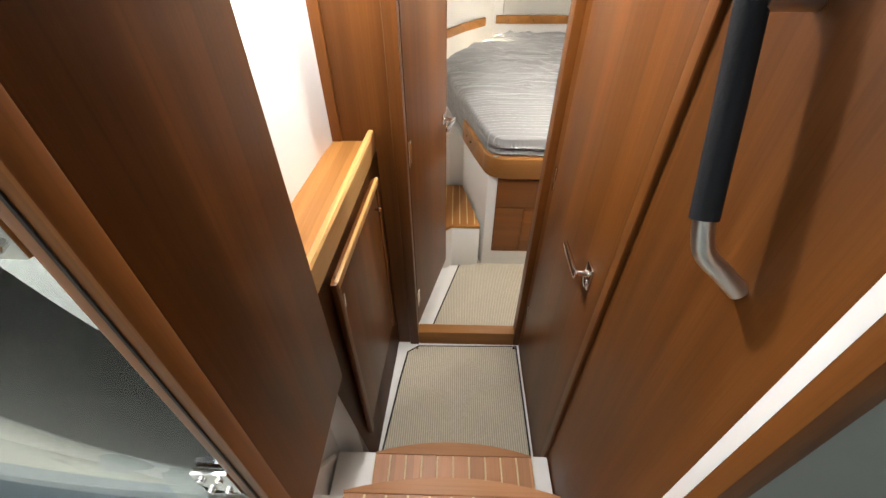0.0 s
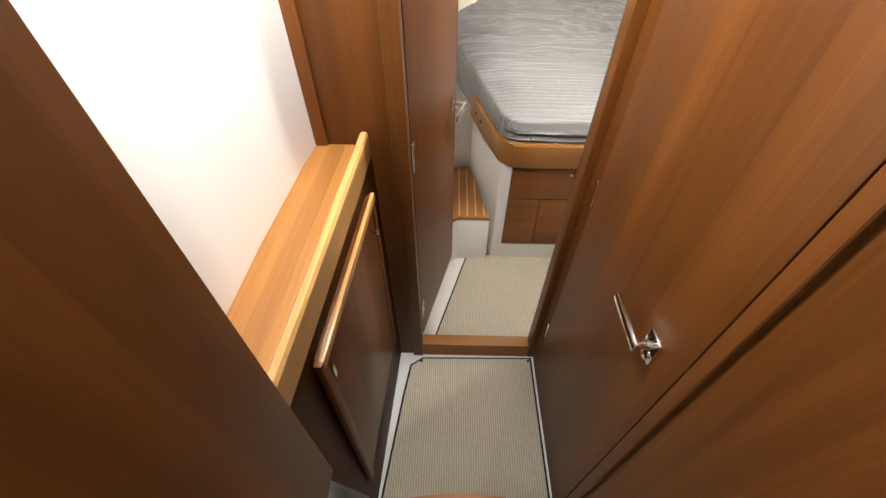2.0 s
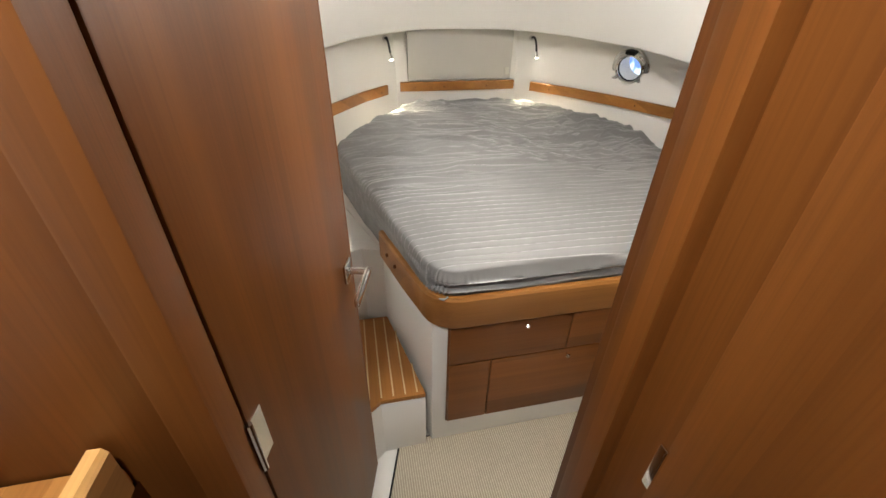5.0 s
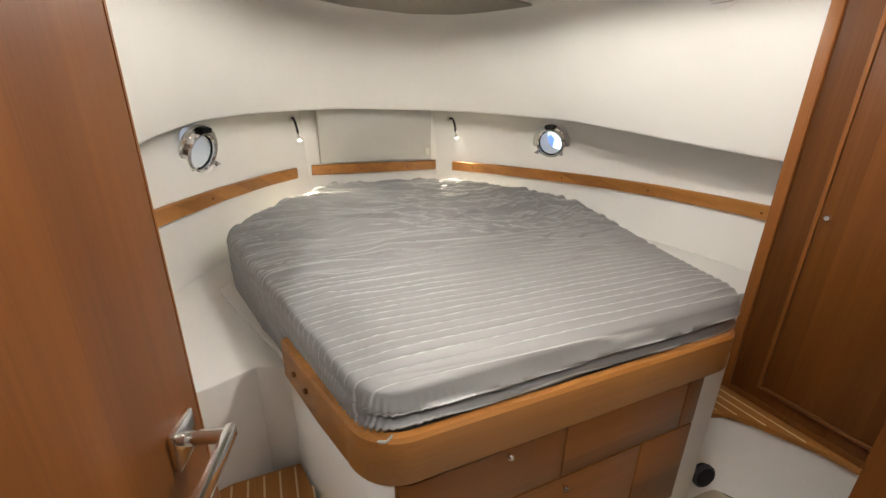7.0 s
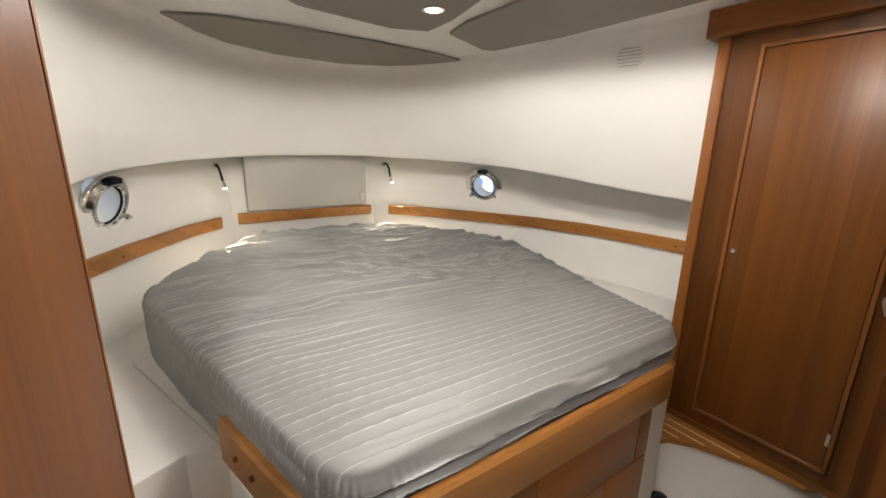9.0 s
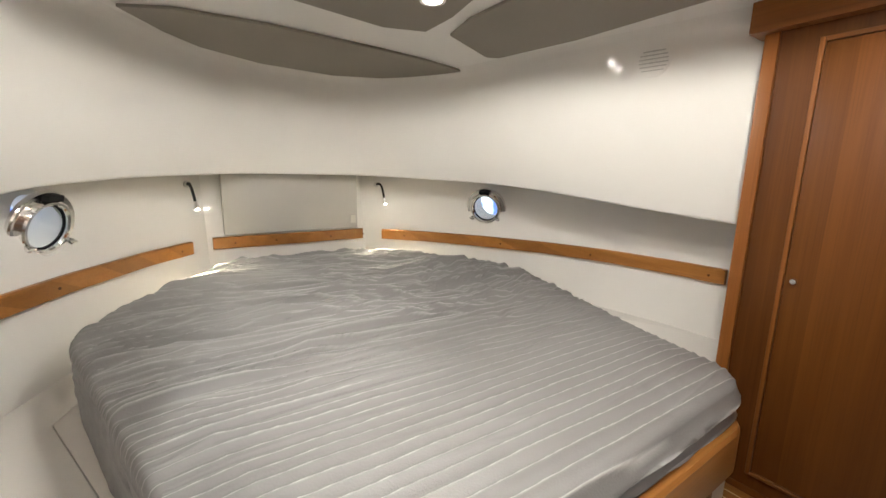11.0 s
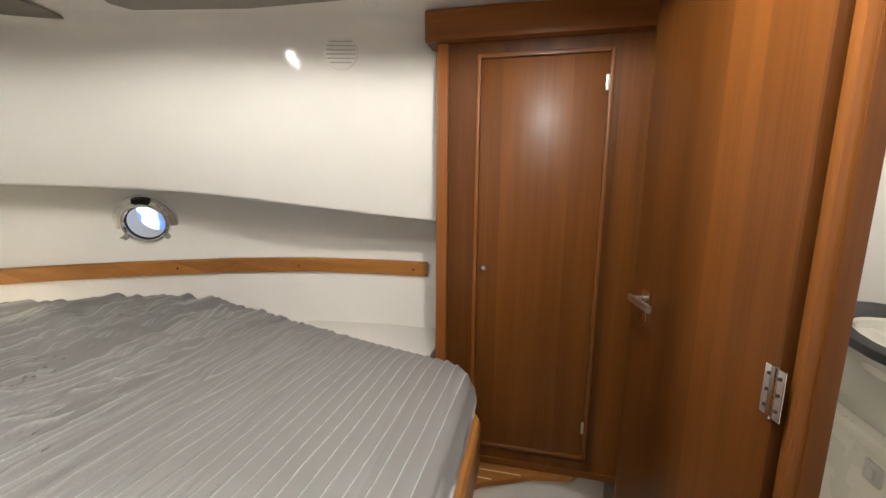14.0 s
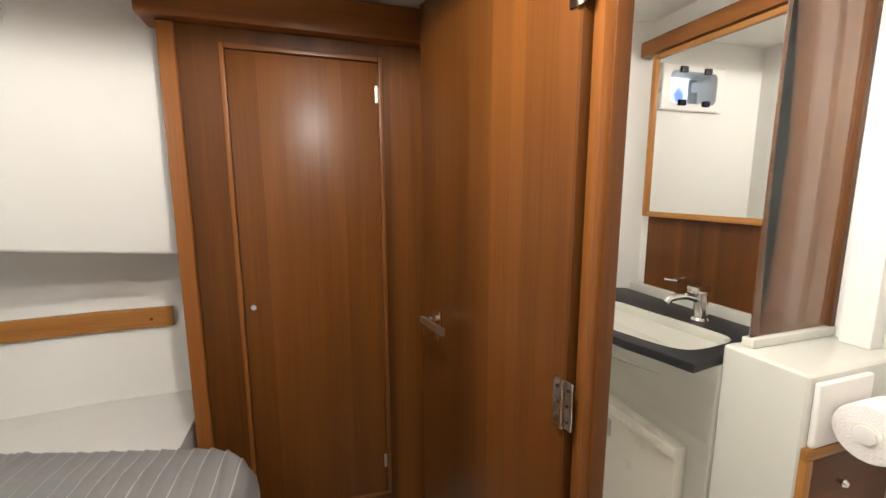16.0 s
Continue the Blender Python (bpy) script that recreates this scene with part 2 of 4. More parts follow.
pale = wood("pale_teak_lipping", (0.64, 0.37, 0.13), (0.48, 0.25, 0.08), axis="y")
grey_green = mat("grey_green_lacquer", (0.36, 0.39, 0.33), rough=0.4, vary=0.06)
# tone of the sky mirrored in the glass door, put on a panel
sky_reflection_blue = mat("blue_grey_sky_reflection", (0.36, 0.44, 0.52), rough=0.35, vary=0.06)
grey_lam = mat("grey_laminate", (0.23, 0.24, 0.215), rough=0.35, vary=0.1)

# ---- building helpers ----
PLACE = {}


def thing(name, label, category, at=(0, 0, 0), turn=0.0, group="", kind=""):
    ob = new(name)
    ob.empty_display_size = 0.05
    ob.matrix_basis = pose(*at, 0, 0, turn)
    PLACE[ob.name] = ob.matrix_basis.copy()
    return tagged(ob, label, category, group, kind)


def mesh_of(bm, material, smooth=30):
    bmesh.ops.recalc_face_normals(bm, faces=bm.faces)
    me = bpy.data.meshes.new("m")
    bm.to_mesh(me)
    bm.free()
    me.materials.append(material)
    if smooth:
        me.polygons.foreach_set("use_smooth", [True] * len(me.polygons))
        me.set_sharp_from_angle(angle=radians(smooth))
    return me


def part(name, bm, material, parent, label="", local=False, smooth=30):
    """A mesh under a thing or a part. local: coordinates in the frame of the thing; else in the world."""
    me = mesh_of(bm, material, smooth)
    me.name = name
    ob = new(name, me)
    ob.parent = parent
    if not local:
        ob.matrix_parent_inverse = PLACE.get(parent.name, Matrix()).inverted()
    PLACE[ob.name] = Matrix() if not local else PLACE.get(parent.name, Matrix())
    return tagged(ob, label)


def solid(name, bm, material, label="", category="", kind="structure", smooth=30):
    me = mesh_of(bm, material, smooth)
    me.name = name
    ob = new(name, me)
    PLACE[ob.name] = Matrix()
    return tagged(ob, label, category, "", kind)


def bevelled(bm, width, segments=2, angle=30):
    edges = [e for e in bm.edges if e.is_manifold and e.calc_face_angle(0) > radians(angle)]
    if width and edges:
        bmesh.ops.bevel(bm, geom=edges, offset=width, segments=segments, profile=0.6, affect="EDGES", clamp_overlap=True)
    return bm


def box(x0, x1, y0, y1, z0, z1, r=0.0, bm=None, seg=2):
    b = bmesh.new()
    bmesh.ops.create_cube(b, size=1)
    bmesh.ops.transform(b, verts=b.verts, matrix=Matrix.Translation(((x0 + x1) / 2, (y0 + y1) / 2, (z0 + z1) / 2)) @ Matrix.Diagonal((abs(x1 - x0), abs(y1 - y0), abs(z1 - z0), 1)))
    bevelled(b, r, seg)
    return join(bm, b)


def join(bm, b):
    if bm is None:
        return b
    me = bpy.data.meshes.new("t")
    b.to_mesh(me)
    b.free()
    bm.from_mesh(me)
    bpy.data.meshes.remove(me)
    return bm


def prism(poly, z0, z1, r=0.0, bm=None, seg=2, axis="z", angle=50):
    """A polygon drawn out along an axis. axis z: (x, y); y: (x, z); x: (y, z)."""
    b = bmesh.new()

    def v(p, h):
        return {"z": (p[0], p[1], h), "y": (p[0], h, p[1]), "x": (h, p[0], p[1])}[axis]
    lo, hi = [b.verts.new(v(p, z0)) for p in poly], [b.verts.new(v(p, z1)) for p in poly]
    b.faces.new(lo), b.faces.new(hi)
    for i in range(len(poly)):
        j = (i + 1) % len(poly)
        b.faces.new((lo[i], lo[j], hi[j], hi[i]))
    bmesh.ops.recalc_face_normals(b, faces=b.faces)
    if r:
        bevelled(b, r, seg, angle)
    return join(bm, b)


def smooth_line(pts, n=8, closed=False):
    """Catmull-Rom through points."""
    pts = [Vector(p) for p in pts]
    out, m = [], len(pts)
    for i in range(m if closed else m - 1):
        p1, p2 = pts[i], pts[(i + 1) % m]
        p0 = pts[(i - 1) % m] if closed or i > 0 else 2 * p1 - p2
        p3 = pts[(i + 2) % m] if closed or i + 2 < m else 2 * p2 - p1
        for k in range(n):
            t = k / n
            out.append(0.5 * (2 * p1 + (p2 - p0) * t + (2 * p0 - 5 * p1 + 4 * p2 - p3) * t * t + (3 * p1 - p0 - 3 * p2 + p3) * t ** 3))
    if not closed:
        out.append(pts[-1])
    return out


def tube(pts, r, seg=14, bm=None, taper=None):
    b = bmesh.new()
    pts = [Vector(p) for p in pts]
    rings, up = [], None
    for i, p in enumerate(pts):
        d = (pts[min(i + 1, len(pts) - 1)] - pts[max(i - 1, 0)]).normalized()
        if up is None:
            up = d.orthogonal().normalized()
        up = (up - d * up.dot(d)).normalized()
        side = d.cross(up)
        rad = taper[i] if taper else r
        rings.append([b.verts.new(p + rad * (math.cos(2 * math.pi * k / seg) * up + math.sin(2 * math.pi * k / seg) * side)) for k in range(seg)])
    for a, c in zip(rings, rings[1:]):
        for k in range(seg):
            b.faces.new((a[k], a[(k + 1) % seg], c[(k + 1) % seg], c[k]))
    b.faces.new(rings[0]), b.faces.new(rings[-1])
    return join(bm, b)


def sweep(line, section, bm=None, chamfer=0.0):
    """A section of (outward offset, height) drawn along a level line of (x, y); the offset goes to the line's right."""
    b = bmesh.new()
    line = [Vector((p[0], p[1], 0)) for p in line]
    rings = []
    for i, p in enumerate(line):
        d = (line[min(i + 1, len(line) - 1)] - line[max(i - 1, 0)]).normalized()
        side = Vector((d.y, -d.x, 0))
        rings.append([b.verts.new(p + side * o + Vector((0, 0, h))) for o, h in section])
    k = len(section)
    for a, c in zip(rings, rings[1:]):
        for j in range(k):
            b.faces.new((a[j], a[(j + 1) % k], c[(j + 1) % k], c[j]))
    b.faces.new(rings[0]), b.faces.new(rings[-1])
    return join(bm, b)


def disc(centre, normal, r, depth, seg=24, bm=None, bevel=0.0):
    b = bmesh.new()
    bmesh.ops.create_cone(b, cap_ends=True, segments=seg, radius1=r, radius2=r, depth=depth)
    if bevel:
        bevelled(b, bevel, 2, 60)
    q = Vector((0, 0, 1)).rotation_difference(Vector(normal))
    bmesh.ops.transform(b, verts=b.verts, matrix=Matrix.Translation(centre) @ q.to_matrix().to_4x4())
    return join(bm, b)


def ring(centre, normal, r0, r1, depth, seg=40, bm=None, bevel=0.0):
    b = bmesh.new()
    prof = [(r0, -depth / 2), (r1, -depth / 2), (r1, depth / 2 - bevel), (r1 - bevel, depth / 2), (r0 + bevel, depth / 2), (r0, depth / 2 - bevel)]
    rows = [[b.verts.new((a * math.cos(2 * math.pi * k / seg), a * math.sin(2 * math.pi * k / seg), h)) for a, h in prof] for k in range(seg)]
    for k in range(seg):
        a, c = rows[k], rows[(k + 1) % seg]
        for j in range(len(prof)):
            b.faces.new((a[j], a[(j + 1) % len(prof)], c[(j + 1) % len(prof)], c[j]))
    q = Vector((0, 0, 1)).rotation_difference(Vector(normal))
    bmesh.ops.transform(b, verts=b.verts, matrix=Matrix.Translation(centre) @ q.to_matrix().to_4x4())
    return join(bm, b)


def cut(ob, cutters):
    """Takes the cutters' volumes out of a mesh for good."""
    for c in cutters:
        me = bpy.data.meshes.new("c")
        bmesh.ops.recalc_face_normals(c, faces=c.faces)
        c.to_mesh(me)
        c.free()
        k = new("cutter", me)
        md = ob.modifiers.new("b", "BOOLEAN")
        md.operation, md.solver, md.object = "DIFFERENCE", "EXACT", k
        bpy.context.view_layer.update()
        res = bpy.data.meshes.new_from_object(ob.evaluated_get(bpy.context.evaluated_depsgraph_get()))
        ob.modifiers.clear()
        ob.data = res
        bpy.data.objects.remove(k)


def carved(bm, cutters):
    """A bmesh with the cutters' volumes taken out."""
    bmesh.ops.recalc_face_normals(bm, faces=bm.faces)
    me = bpy.data.meshes.new("c")
    bm.to_mesh(me)
    bm.free()
    ob = new("carving", me)
    cut(ob, cutters)
    out = bmesh.new()
    out.from_mesh(ob.data)
    bpy.data.objects.remove(ob)
    return out


# ---- measures ----
MID = 0.85                    # the boat's centre line
FLOOR = -0.10                 # cabin sole; the passage sole is at 0
RX = 0.365                    # starboard face of the passage
BULK0, BULK1 = 1.22, 1.26     # main bulkhead
JL, JR = -0.165, 0.335        # cabin doorway
WX = 1.835                    # face of the wardrobe
HEADY0, HEADY1 = 1.306, 1.343   # bulkhead between head and cabin
HL, HR = 0.50, 1.094           # head doorway


def hull(y):
    """Half breadth of the cabin lining from the centre line."""
    return float(np.interp(y, [1.2, 2.2, 2.5, 2.85, 3.2, 3.56, 3.93, 4.18, 4.25], [1.33, 1.34, 1.34, 1.30, 1.19, 1.01, 0.775, 0.56, 0.49]))


def hull_line(y0, y1, inset=0.0, side=1, n=26):
    return [(MID + side * (hull(y0 + (y1 - y0) * i / n) - inset), y0 + (y1 - y0) * i / n) for i in range(n + 1)]


def lip(y):
    """Height of the side deck's inner edge: it sheers up towards the bow."""
    return float(np.interp(y, [1.2, 2.18, 2.44, 2.69, 2.95, 3.09, 3.24, 3.43, 3.79, 4.1], [1.13, 1.197, 1.224, 1.254, 1.285, 1.300, 1.311, 1.319, 1.335, 1.348]))


def coach(y):
    """Half breadth of the coach roof side."""
    ys, xs = [1.2, 2.2, 2.6, 2.9, 3.1, 3.47, 3.7, 3.9, 4.02, 4.08], [1.30, 1.085, 0.99, 0.918, 0.872, 0.795, 0.68, 0.54, 0.41, 0.30]
    return sum(float(np.interp(y + d, ys, xs)) for d in (-0.12, -0.06, 0.0, 0.06, 0.12)) / 5 if y < 3.85 else float(np.interp(y, ys, xs))


def lip_port(y):
    """The same edge on the port side."""
    return float(np.interp(y, [1.2, 2.2, 2.6, 3.0, 3.3, 3.7, 4.1], [1.15, 1.19, 1.22, 1.262, 1.297, 1.325, 1.348]))


def coach_port(y):
    return float(np.interp(y, [1.2, 2.2, 2.6, 3.0, 3.4, 3.7, 3.9, 4.02, 4.08], [1.14, 1.15, 1.15, 1.11, 0.99, 0.80, 0.60, 0.42, 0.30]))


# ---- setting: passage and stairs ----
solid("floor_passage", box(-0.46, RX + 0.04, 0.06, BULK1, -0.14, 0.0), gel, "white moulded passage floor")
solid("floor_cabin", box(-0.65, 2.3, BULK1, 4.4, FLOOR - 0.05, FLOOR), gel, "white moulded cabin floor")
solid("floor_head", box(RX + 0.04, 2.3, 0.05, BULK1, FLOOR - 0.05, FLOOR), gel, "white moulded floor of the washroom")
solid("floor_saloon", box(-1.5, 1.5, -3.0, 0.06, 0.72, 0.80), grey_lam, "grey laminate saloon floor")
# unseen saloon shell; the roof opening is invented for the daylight lamp
b = box(-1.5, 1.5, -3.0, -0.80, 2.9, 2.95)
for q in ((-1.5, 1.5, -0.05, 0.10), (-1.5, -0.95, -0.80, -0.05), (-0.45, 1.5, -0.80, -0.05)):
    box(*q, 2.9, 2.95, bm=b)
solid("ceiling_saloon", b, gel_matt, "unseen white saloon ceiling with an opening added for daylight")
solid("wall_saloon_aft", box(-1.5, 1.5, -3.05, -3.0, 0.8, 2.9), gel_matt, "plain saloon wall")
for s in (-1, 1):
    solid("wall_saloon_side", box(s * 1.45, s * 1.5, -3.0, 0.1, 0.8, 2.9), gel_matt, "plain saloon wall")
solid("ceiling_passage", box(-0.6, RX + 0.04, 0.10, BULK1, TOP, TOP + 0.04), gel_matt, "white passage ceiling")
solid("lintel_passage", box(-0.6, RX + 0.04, 0.10, 0.16, TOP, 2.9), gel_matt, "white panel over the passage")

# starboard side of the passage
solid("wall_starboard", box(RX, RX + 0.035, 0.15, BULK0, 0.0, TOP), panel_wood, "varnished mahogany passage wall")
solid("trim_white", box(RX - 0.016, RX + 0.035, 0.122, 0.152, 0.0, TOP, 0.003), gel, "white edge strip of the passage wall")
solid("trim_edge", box(0.333, 0.372, 0.095, 0.121, 0.0, TOP, 0.003), panel_wood, "mahogany edge strip beside the stairs")
solid("wall_saloon_fore", box(0.374, 1.5, 0.10, 0.145, 0.0, 2.9), grey_lam, "grey laminate panel beside the stairs")
solid("doorpost", box(RX - 0.012, RX + 0.004, 0.540, 0.572, 0.0, TOP - 0.1, 0.006, seg=3), panel_wood, "rounded mahogany door post")
solid("wall_head_inner", box(RX + 0.037, RX + 0.05, 0.15, HEADY0, FLOOR, TOP), gel_matt, "white washroom wall")


def butt_hinge(parent, at, out, along, height=0.09, local=True, wide=0.022):
    o, a = Vector(out), Vector(along)
    c = Vector(at)
    m = Matrix((a, o, Vector((0, 0, 1)))).transposed().to_4x4()
    b = box(-wide, wide, -0.0015, 0.0015, -height / 2, height / 2, 0.0008, seg=1)
    bmesh.ops.transform(b, verts=b.verts, matrix=Matrix.Translation(c + o * 0.0015) @ m)
    h = part("hinge", b, chrome, parent, "polished steel butt hinge", local=local)
    part("pin", tube([c + o * 0.004 + Vector((0, 0, -height / 2 - 0.002)), c + o * 0.004 + Vector((0, 0, height / 2 + 0.002))], 0.0045, 10), chrome, h, local=local)
    for s in (-1, 1):
        for k in (-0.32, 0, 0.32):
            part("screw", disc(c + a * s * wide * 0.55 + o * 0.0035 + Vector((0, 0, k * height)), out, 0.0032, 0.002, 10), dark, h, local=local)
    return h


# flush door in the starboard wall, to the washroom
d2 = thing("passage_door", "closed varnished mahogany door flush in the passage wall", "door", (RX, 0.585, 0.03))
part("leaf", box(RX - 0.006, RX - 0.0005, 0.578, 1.140, 0.03, 1.9, 0.002), panel_wood, d2)
PLACE[d2.name] = pose(RX, 0.585, 0.03)
lev = part("handle", box(RX - 0.013, RX - 0.006, 0.641, 0.687, 1.028, 1.098, 0.003), chrome, d2, "polished chrome lever handle")
part("spindle", tube([(RX - 0.006, 0.663, 1.071), (RX - 0.045, 0.663, 1.071)], 0.009), chrome, lev)
part("lever", box(RX - 0.052, RX - 0.040, 0.653, 0.785, 1.061, 1.081, 0.004), chrome, lev)
part("keyhole", disc((RX - 0.014, 0.663, 1.041), (-1, 0, 0), 0.014, 0.005, bevel=0.002), chrome, lev)
for hz in (0.35, 1.06):
    part("hinge", box(RX - 0.010, RX - 0.0055, 1.136, 1.150, hz - 0.045, hz + 0.045, 0.002), chrome, d2, "polished steel hinge")

# grab rail
gr = thing("grab_rail", "stainless grab rail with a black rubber grip on the wall", "grab rail", (RX, 0.30, 1.42))
line = smooth_line([(RX - 0.002, 0.268, 1.425), (RX - 0.028, 0.280, 1.447), (RX - 0.053, 0.292, 1.47), (RX - 0.062, 0.308, 1.51)], 6)
part("lower_end", tube(line, 0.0130, 18), satin, gr, "brushed steel bent tube end")
part("grip", tube([(RX - 0.062, 0.3075, 1.508), (RX - 0.062, 0.352, 1.62), (RX - 0.062, 0.41, 1.76), (RX - 0.062, 0.47, 1.90)], 0.0165, 20), black, gr, "black ribbed rubber grip")
part("standoff", tube([(RX - 0.002, 0.385, 1.722), (RX - 0.056, 0.385, 1.722)], 0.011, 14), satin, gr)
part("upper_end", tube(smooth_line([(RX - 0.062, 0.47, 1.90), (RX - 0.056, 0.49, 1.94), (RX - 0.028, 0.505, 1.97), (RX - 0.002, 0.515, 1.99)], 5), 0.0130, 18), satin, gr)

# port side of the passage
solid("partition_port", box(-0.315, -0.275, 0.15, 0.479, 0.865, TOP, 0.003), panel_wood, "dark varnished mahogany partition beside the stairs")
solid("trim_post", box(-0.300, -0.266, 0.118, 0.149, 0.80, TOP, 0.004), mid_z, "varnished post at the glass door")
solid("trim_bead", box(-0.284, -0.281, 0.116, 0.119, 0.80, TOP), dark, "dark joint in the post")
solid("wall_port_lining", prism([(-0.452, 0.15), (-0.450, 0.6), (-0.446, 0.83), (-0.430, 1.11), (-0.417, BULK0), (-0.53, BULK0), (-0.53, 0.15)], 1.13, TOP), gel, "white curved passage lining")
b = prism([(0.15, 0.0), (0.56, 0.0), (0.56, 1.12), (0.15, 1.12)], -0.46, -0.41, axis="x")
box(-0.46, -0.327, 0.574, 1.21, 0.001, 1.12, bm=b)
solid("wall_stair_port", b, gel, "white moulded side of the stairs")
solid("trim_stair_port", tube([(-0.405, 0.50, 0.30), (-0.405, 0.16, 0.84)], 0.012, 12), gel, "white moulded ridge on the stair side")
solid("wall_stair_starboard", box(RX - 0.004, RX + 0.001, 0.15, 0.53, 0, 0.12), gel, "white moulded stair side")

lk = thing("passage_locker", "mahogany side locker with a fiddled teak shelf along the passage", "locker", (-0.31, 0.86, 0))
FACE = [(-0.306, 0.50), (-0.272, BULK0)]                    # the locker's face in plan
b = prism([(0.570, 0.0), (0.567, 0.21), (0.470, 0.86), (0.470, 1.125), (BULK0, 1.125), (BULK0, 0.0)], -0.325, -0.30, axis="x")
for q in b.verts:
    if q.co.x > -0.35:
        q.co.x = FACE[0][0] + (FACE[1][0] - FACE[0][0]) * (q.co.y - FACE[0][1]) / (FACE[1][1] - FACE[0][1])
part("body", b, panel_wood, lk)
sh = part("shelf", prism([(-0.306, 0.482), (-0.276, BULK0 - 0.002), (-0.48, BULK0 - 0.002), (-0.48, 0.17), (-0.317, 0.17), (-0.317, 0.482)], 1.127, 1.154), trim_y, lk, "teak shelf top")
for k in range(4):
    a, c = 0.020 + 0.042 * k, 0.020 + 0.042 * (k + 1) - 0.0003
    part("plank", prism([(-0.306 - a, 0.482), (-0.276 - a, BULK0 - 0.003), (-0.276 - c, BULK0 - 0.003), (-0.306 - c, 0.482)], 1.154, 1.160), trim_y, sh)
fl = [(-0.277 - 0.030 * (1 - k / 10), 0.482 + (BULK0 - 0.008 - 0.482) * k / 10) for k in range(11)]
part("fiddle", sweep(fl, [(-0.022, 1.118), (0.004, 1.118), (0.006, 1.195), (0.001, 1.203), (-0.012, 1.203), (-0.018, 1.195)]), pale, lk, "raised pale teak fiddle rail")
u = (Vector((*FACE[1], 0)) - Vector((*FACE[0], 0))).normalized()
w = Vector((u.y, -u.x, 0))


def face_box(s0, s1, z0, z1, h0, h1, r):
    """A box on the locker's face: along it from s0 to s1, out of it from h0 to h1."""
    b = box(s0, s1, h0, h1, z0, z1, r)
    m = Matrix((u, w, Vector((0, 0, 1)))).transposed().to_4x4()
    bmesh.ops.transform(b, verts=b.verts, matrix=Matrix.Translation((*FACE[0], 0)) @ m)
    return b


ld = part("door", face_box(0.115, 0.605, 0.30, 1.075, 0.0, 0.012, 0.003), panel_wood, lk)
part("top_rail", face_box(0.105, 0.61, 1.055, 1.082, 0.012, 0.024, 0.005), pale, ld, "pale teak edge rail")
part("aft_rail", face_box(0.095, 0.121, 0.29, 1.08, 0.004, 0.022, 0.005), panel_wood, ld, "rounded mahogany edge")
part("fore_rail", face_box(0.60, 0.62, 0.29, 1.07, 0.004, 0.018, 0.004), panel_wood, ld)
kn = part("knob", tube([Vector((*FACE[0], 0.985)) + u * 0.555 + w * h for h in (0.012, 0.02, 0.03, 0.036)], 0.008, 14, taper=[0.005, 0.005, 0.009, 0.006]), chrome, ld, "small chrome push knob")
part("latch", face_box(0.135, 0.147, 0.955, 1.0, 0.012, 0.016, 0.001), chrome, ld, "small chrome catch")

# glass door beside the stairs, with a made-up galley behind it
gd = thing("glass_door", "framed grey glass door on chrome hinges beside the stairs", "glass door", (-0.36, 0.13, 0.82))
part("pane", box(-1.05, -0.304, 0.130, 0.138, 0.82, TOP - 0.05, 0.002), smoke, gd, "grey tinted glass pane").visible_shadow = False
for hz in (1.165, 1.635):
    hg = part("hinge", box(-0.354, -0.302, 0.117, 0.128, hz - 0.035, hz + 0.035, 0.003), chrome, gd, "polished chrome glass hinge")
    for sx in (-0.342, -0.316):
        for sz in (-0.02, 0.02):
            part("screw", disc((sx, 0.115, hz + sz), (0, -1, 0), 0.006, 0.006, 12, bevel=0.001), chrome, hg)
solid("wall_galley_back", box(-1.9, -0.535, 0.95, 1.0, -0.1, 2.4), gel_matt, "white galley wall")
solid("wall_galley_side", box(-1.9, -1.85, 0.146, 0.95, -0.1, 2.4), gel_matt, "white galley wall")
solid("ceiling_galley", box(-1.85, -0.535, 0.146, 0.95, 2.36, 2.4), gel_matt, "white galley ceiling")
solid("floor_galley", box(-1.85, -0.535, 0.146, 0.95, -0.15, -0.10), gel_matt, "pale galley floor")
# made-up panels for the bands in the glass; blue paints a sky reflection
ct = thing("galley_band_panels", "made-up galley panels behind glass, the blue one standing for reflected sky", "locker", (-0.95, 0.45, -0.1))
part("body", box(-1.84, -0.54, 0.57, 0.94, -0.1, 2.30, 0.006), grey_green, ct)
part("door", box(-1.46, -1.175, 0.552, 0.569, -0.08, 2.25, 0.004), sky_reflection_blue, ct, "blue-grey panel painted as reflected sky")
part("end_panel", box(-1.84, -1.465, 0.556, 0.569, -0.08, 2.25, 0.004), cream, ct, "cream panel")
part("rail", tube([(-1.70, 0.545, 0.72), (-1.55, 0.545, 0.72)], 0.012, 12), gel, ct, "short white rail")

# stairs
st = thing("companion_stairs", "white moulded stairs with teak-planked treads", "stairs", (0, 0.35, 0))
part("lower_block", box(-0.40, RX - 0.004, 0.30, 0.535, 0.0, 0.275, 0.012), gel, st, "white moulded riser block")
part("upper_block", box(-0.40, RX - 0.004, 0.12, 0.312, 0.0, 0.528, 0.012), gel, st, "white moulded riser block")
part("landing", box(-0.40, RX - 0.004, 0.061, 0.148, 0.0, 0.798, 0.006), trim_x, st, "teak landing edge")


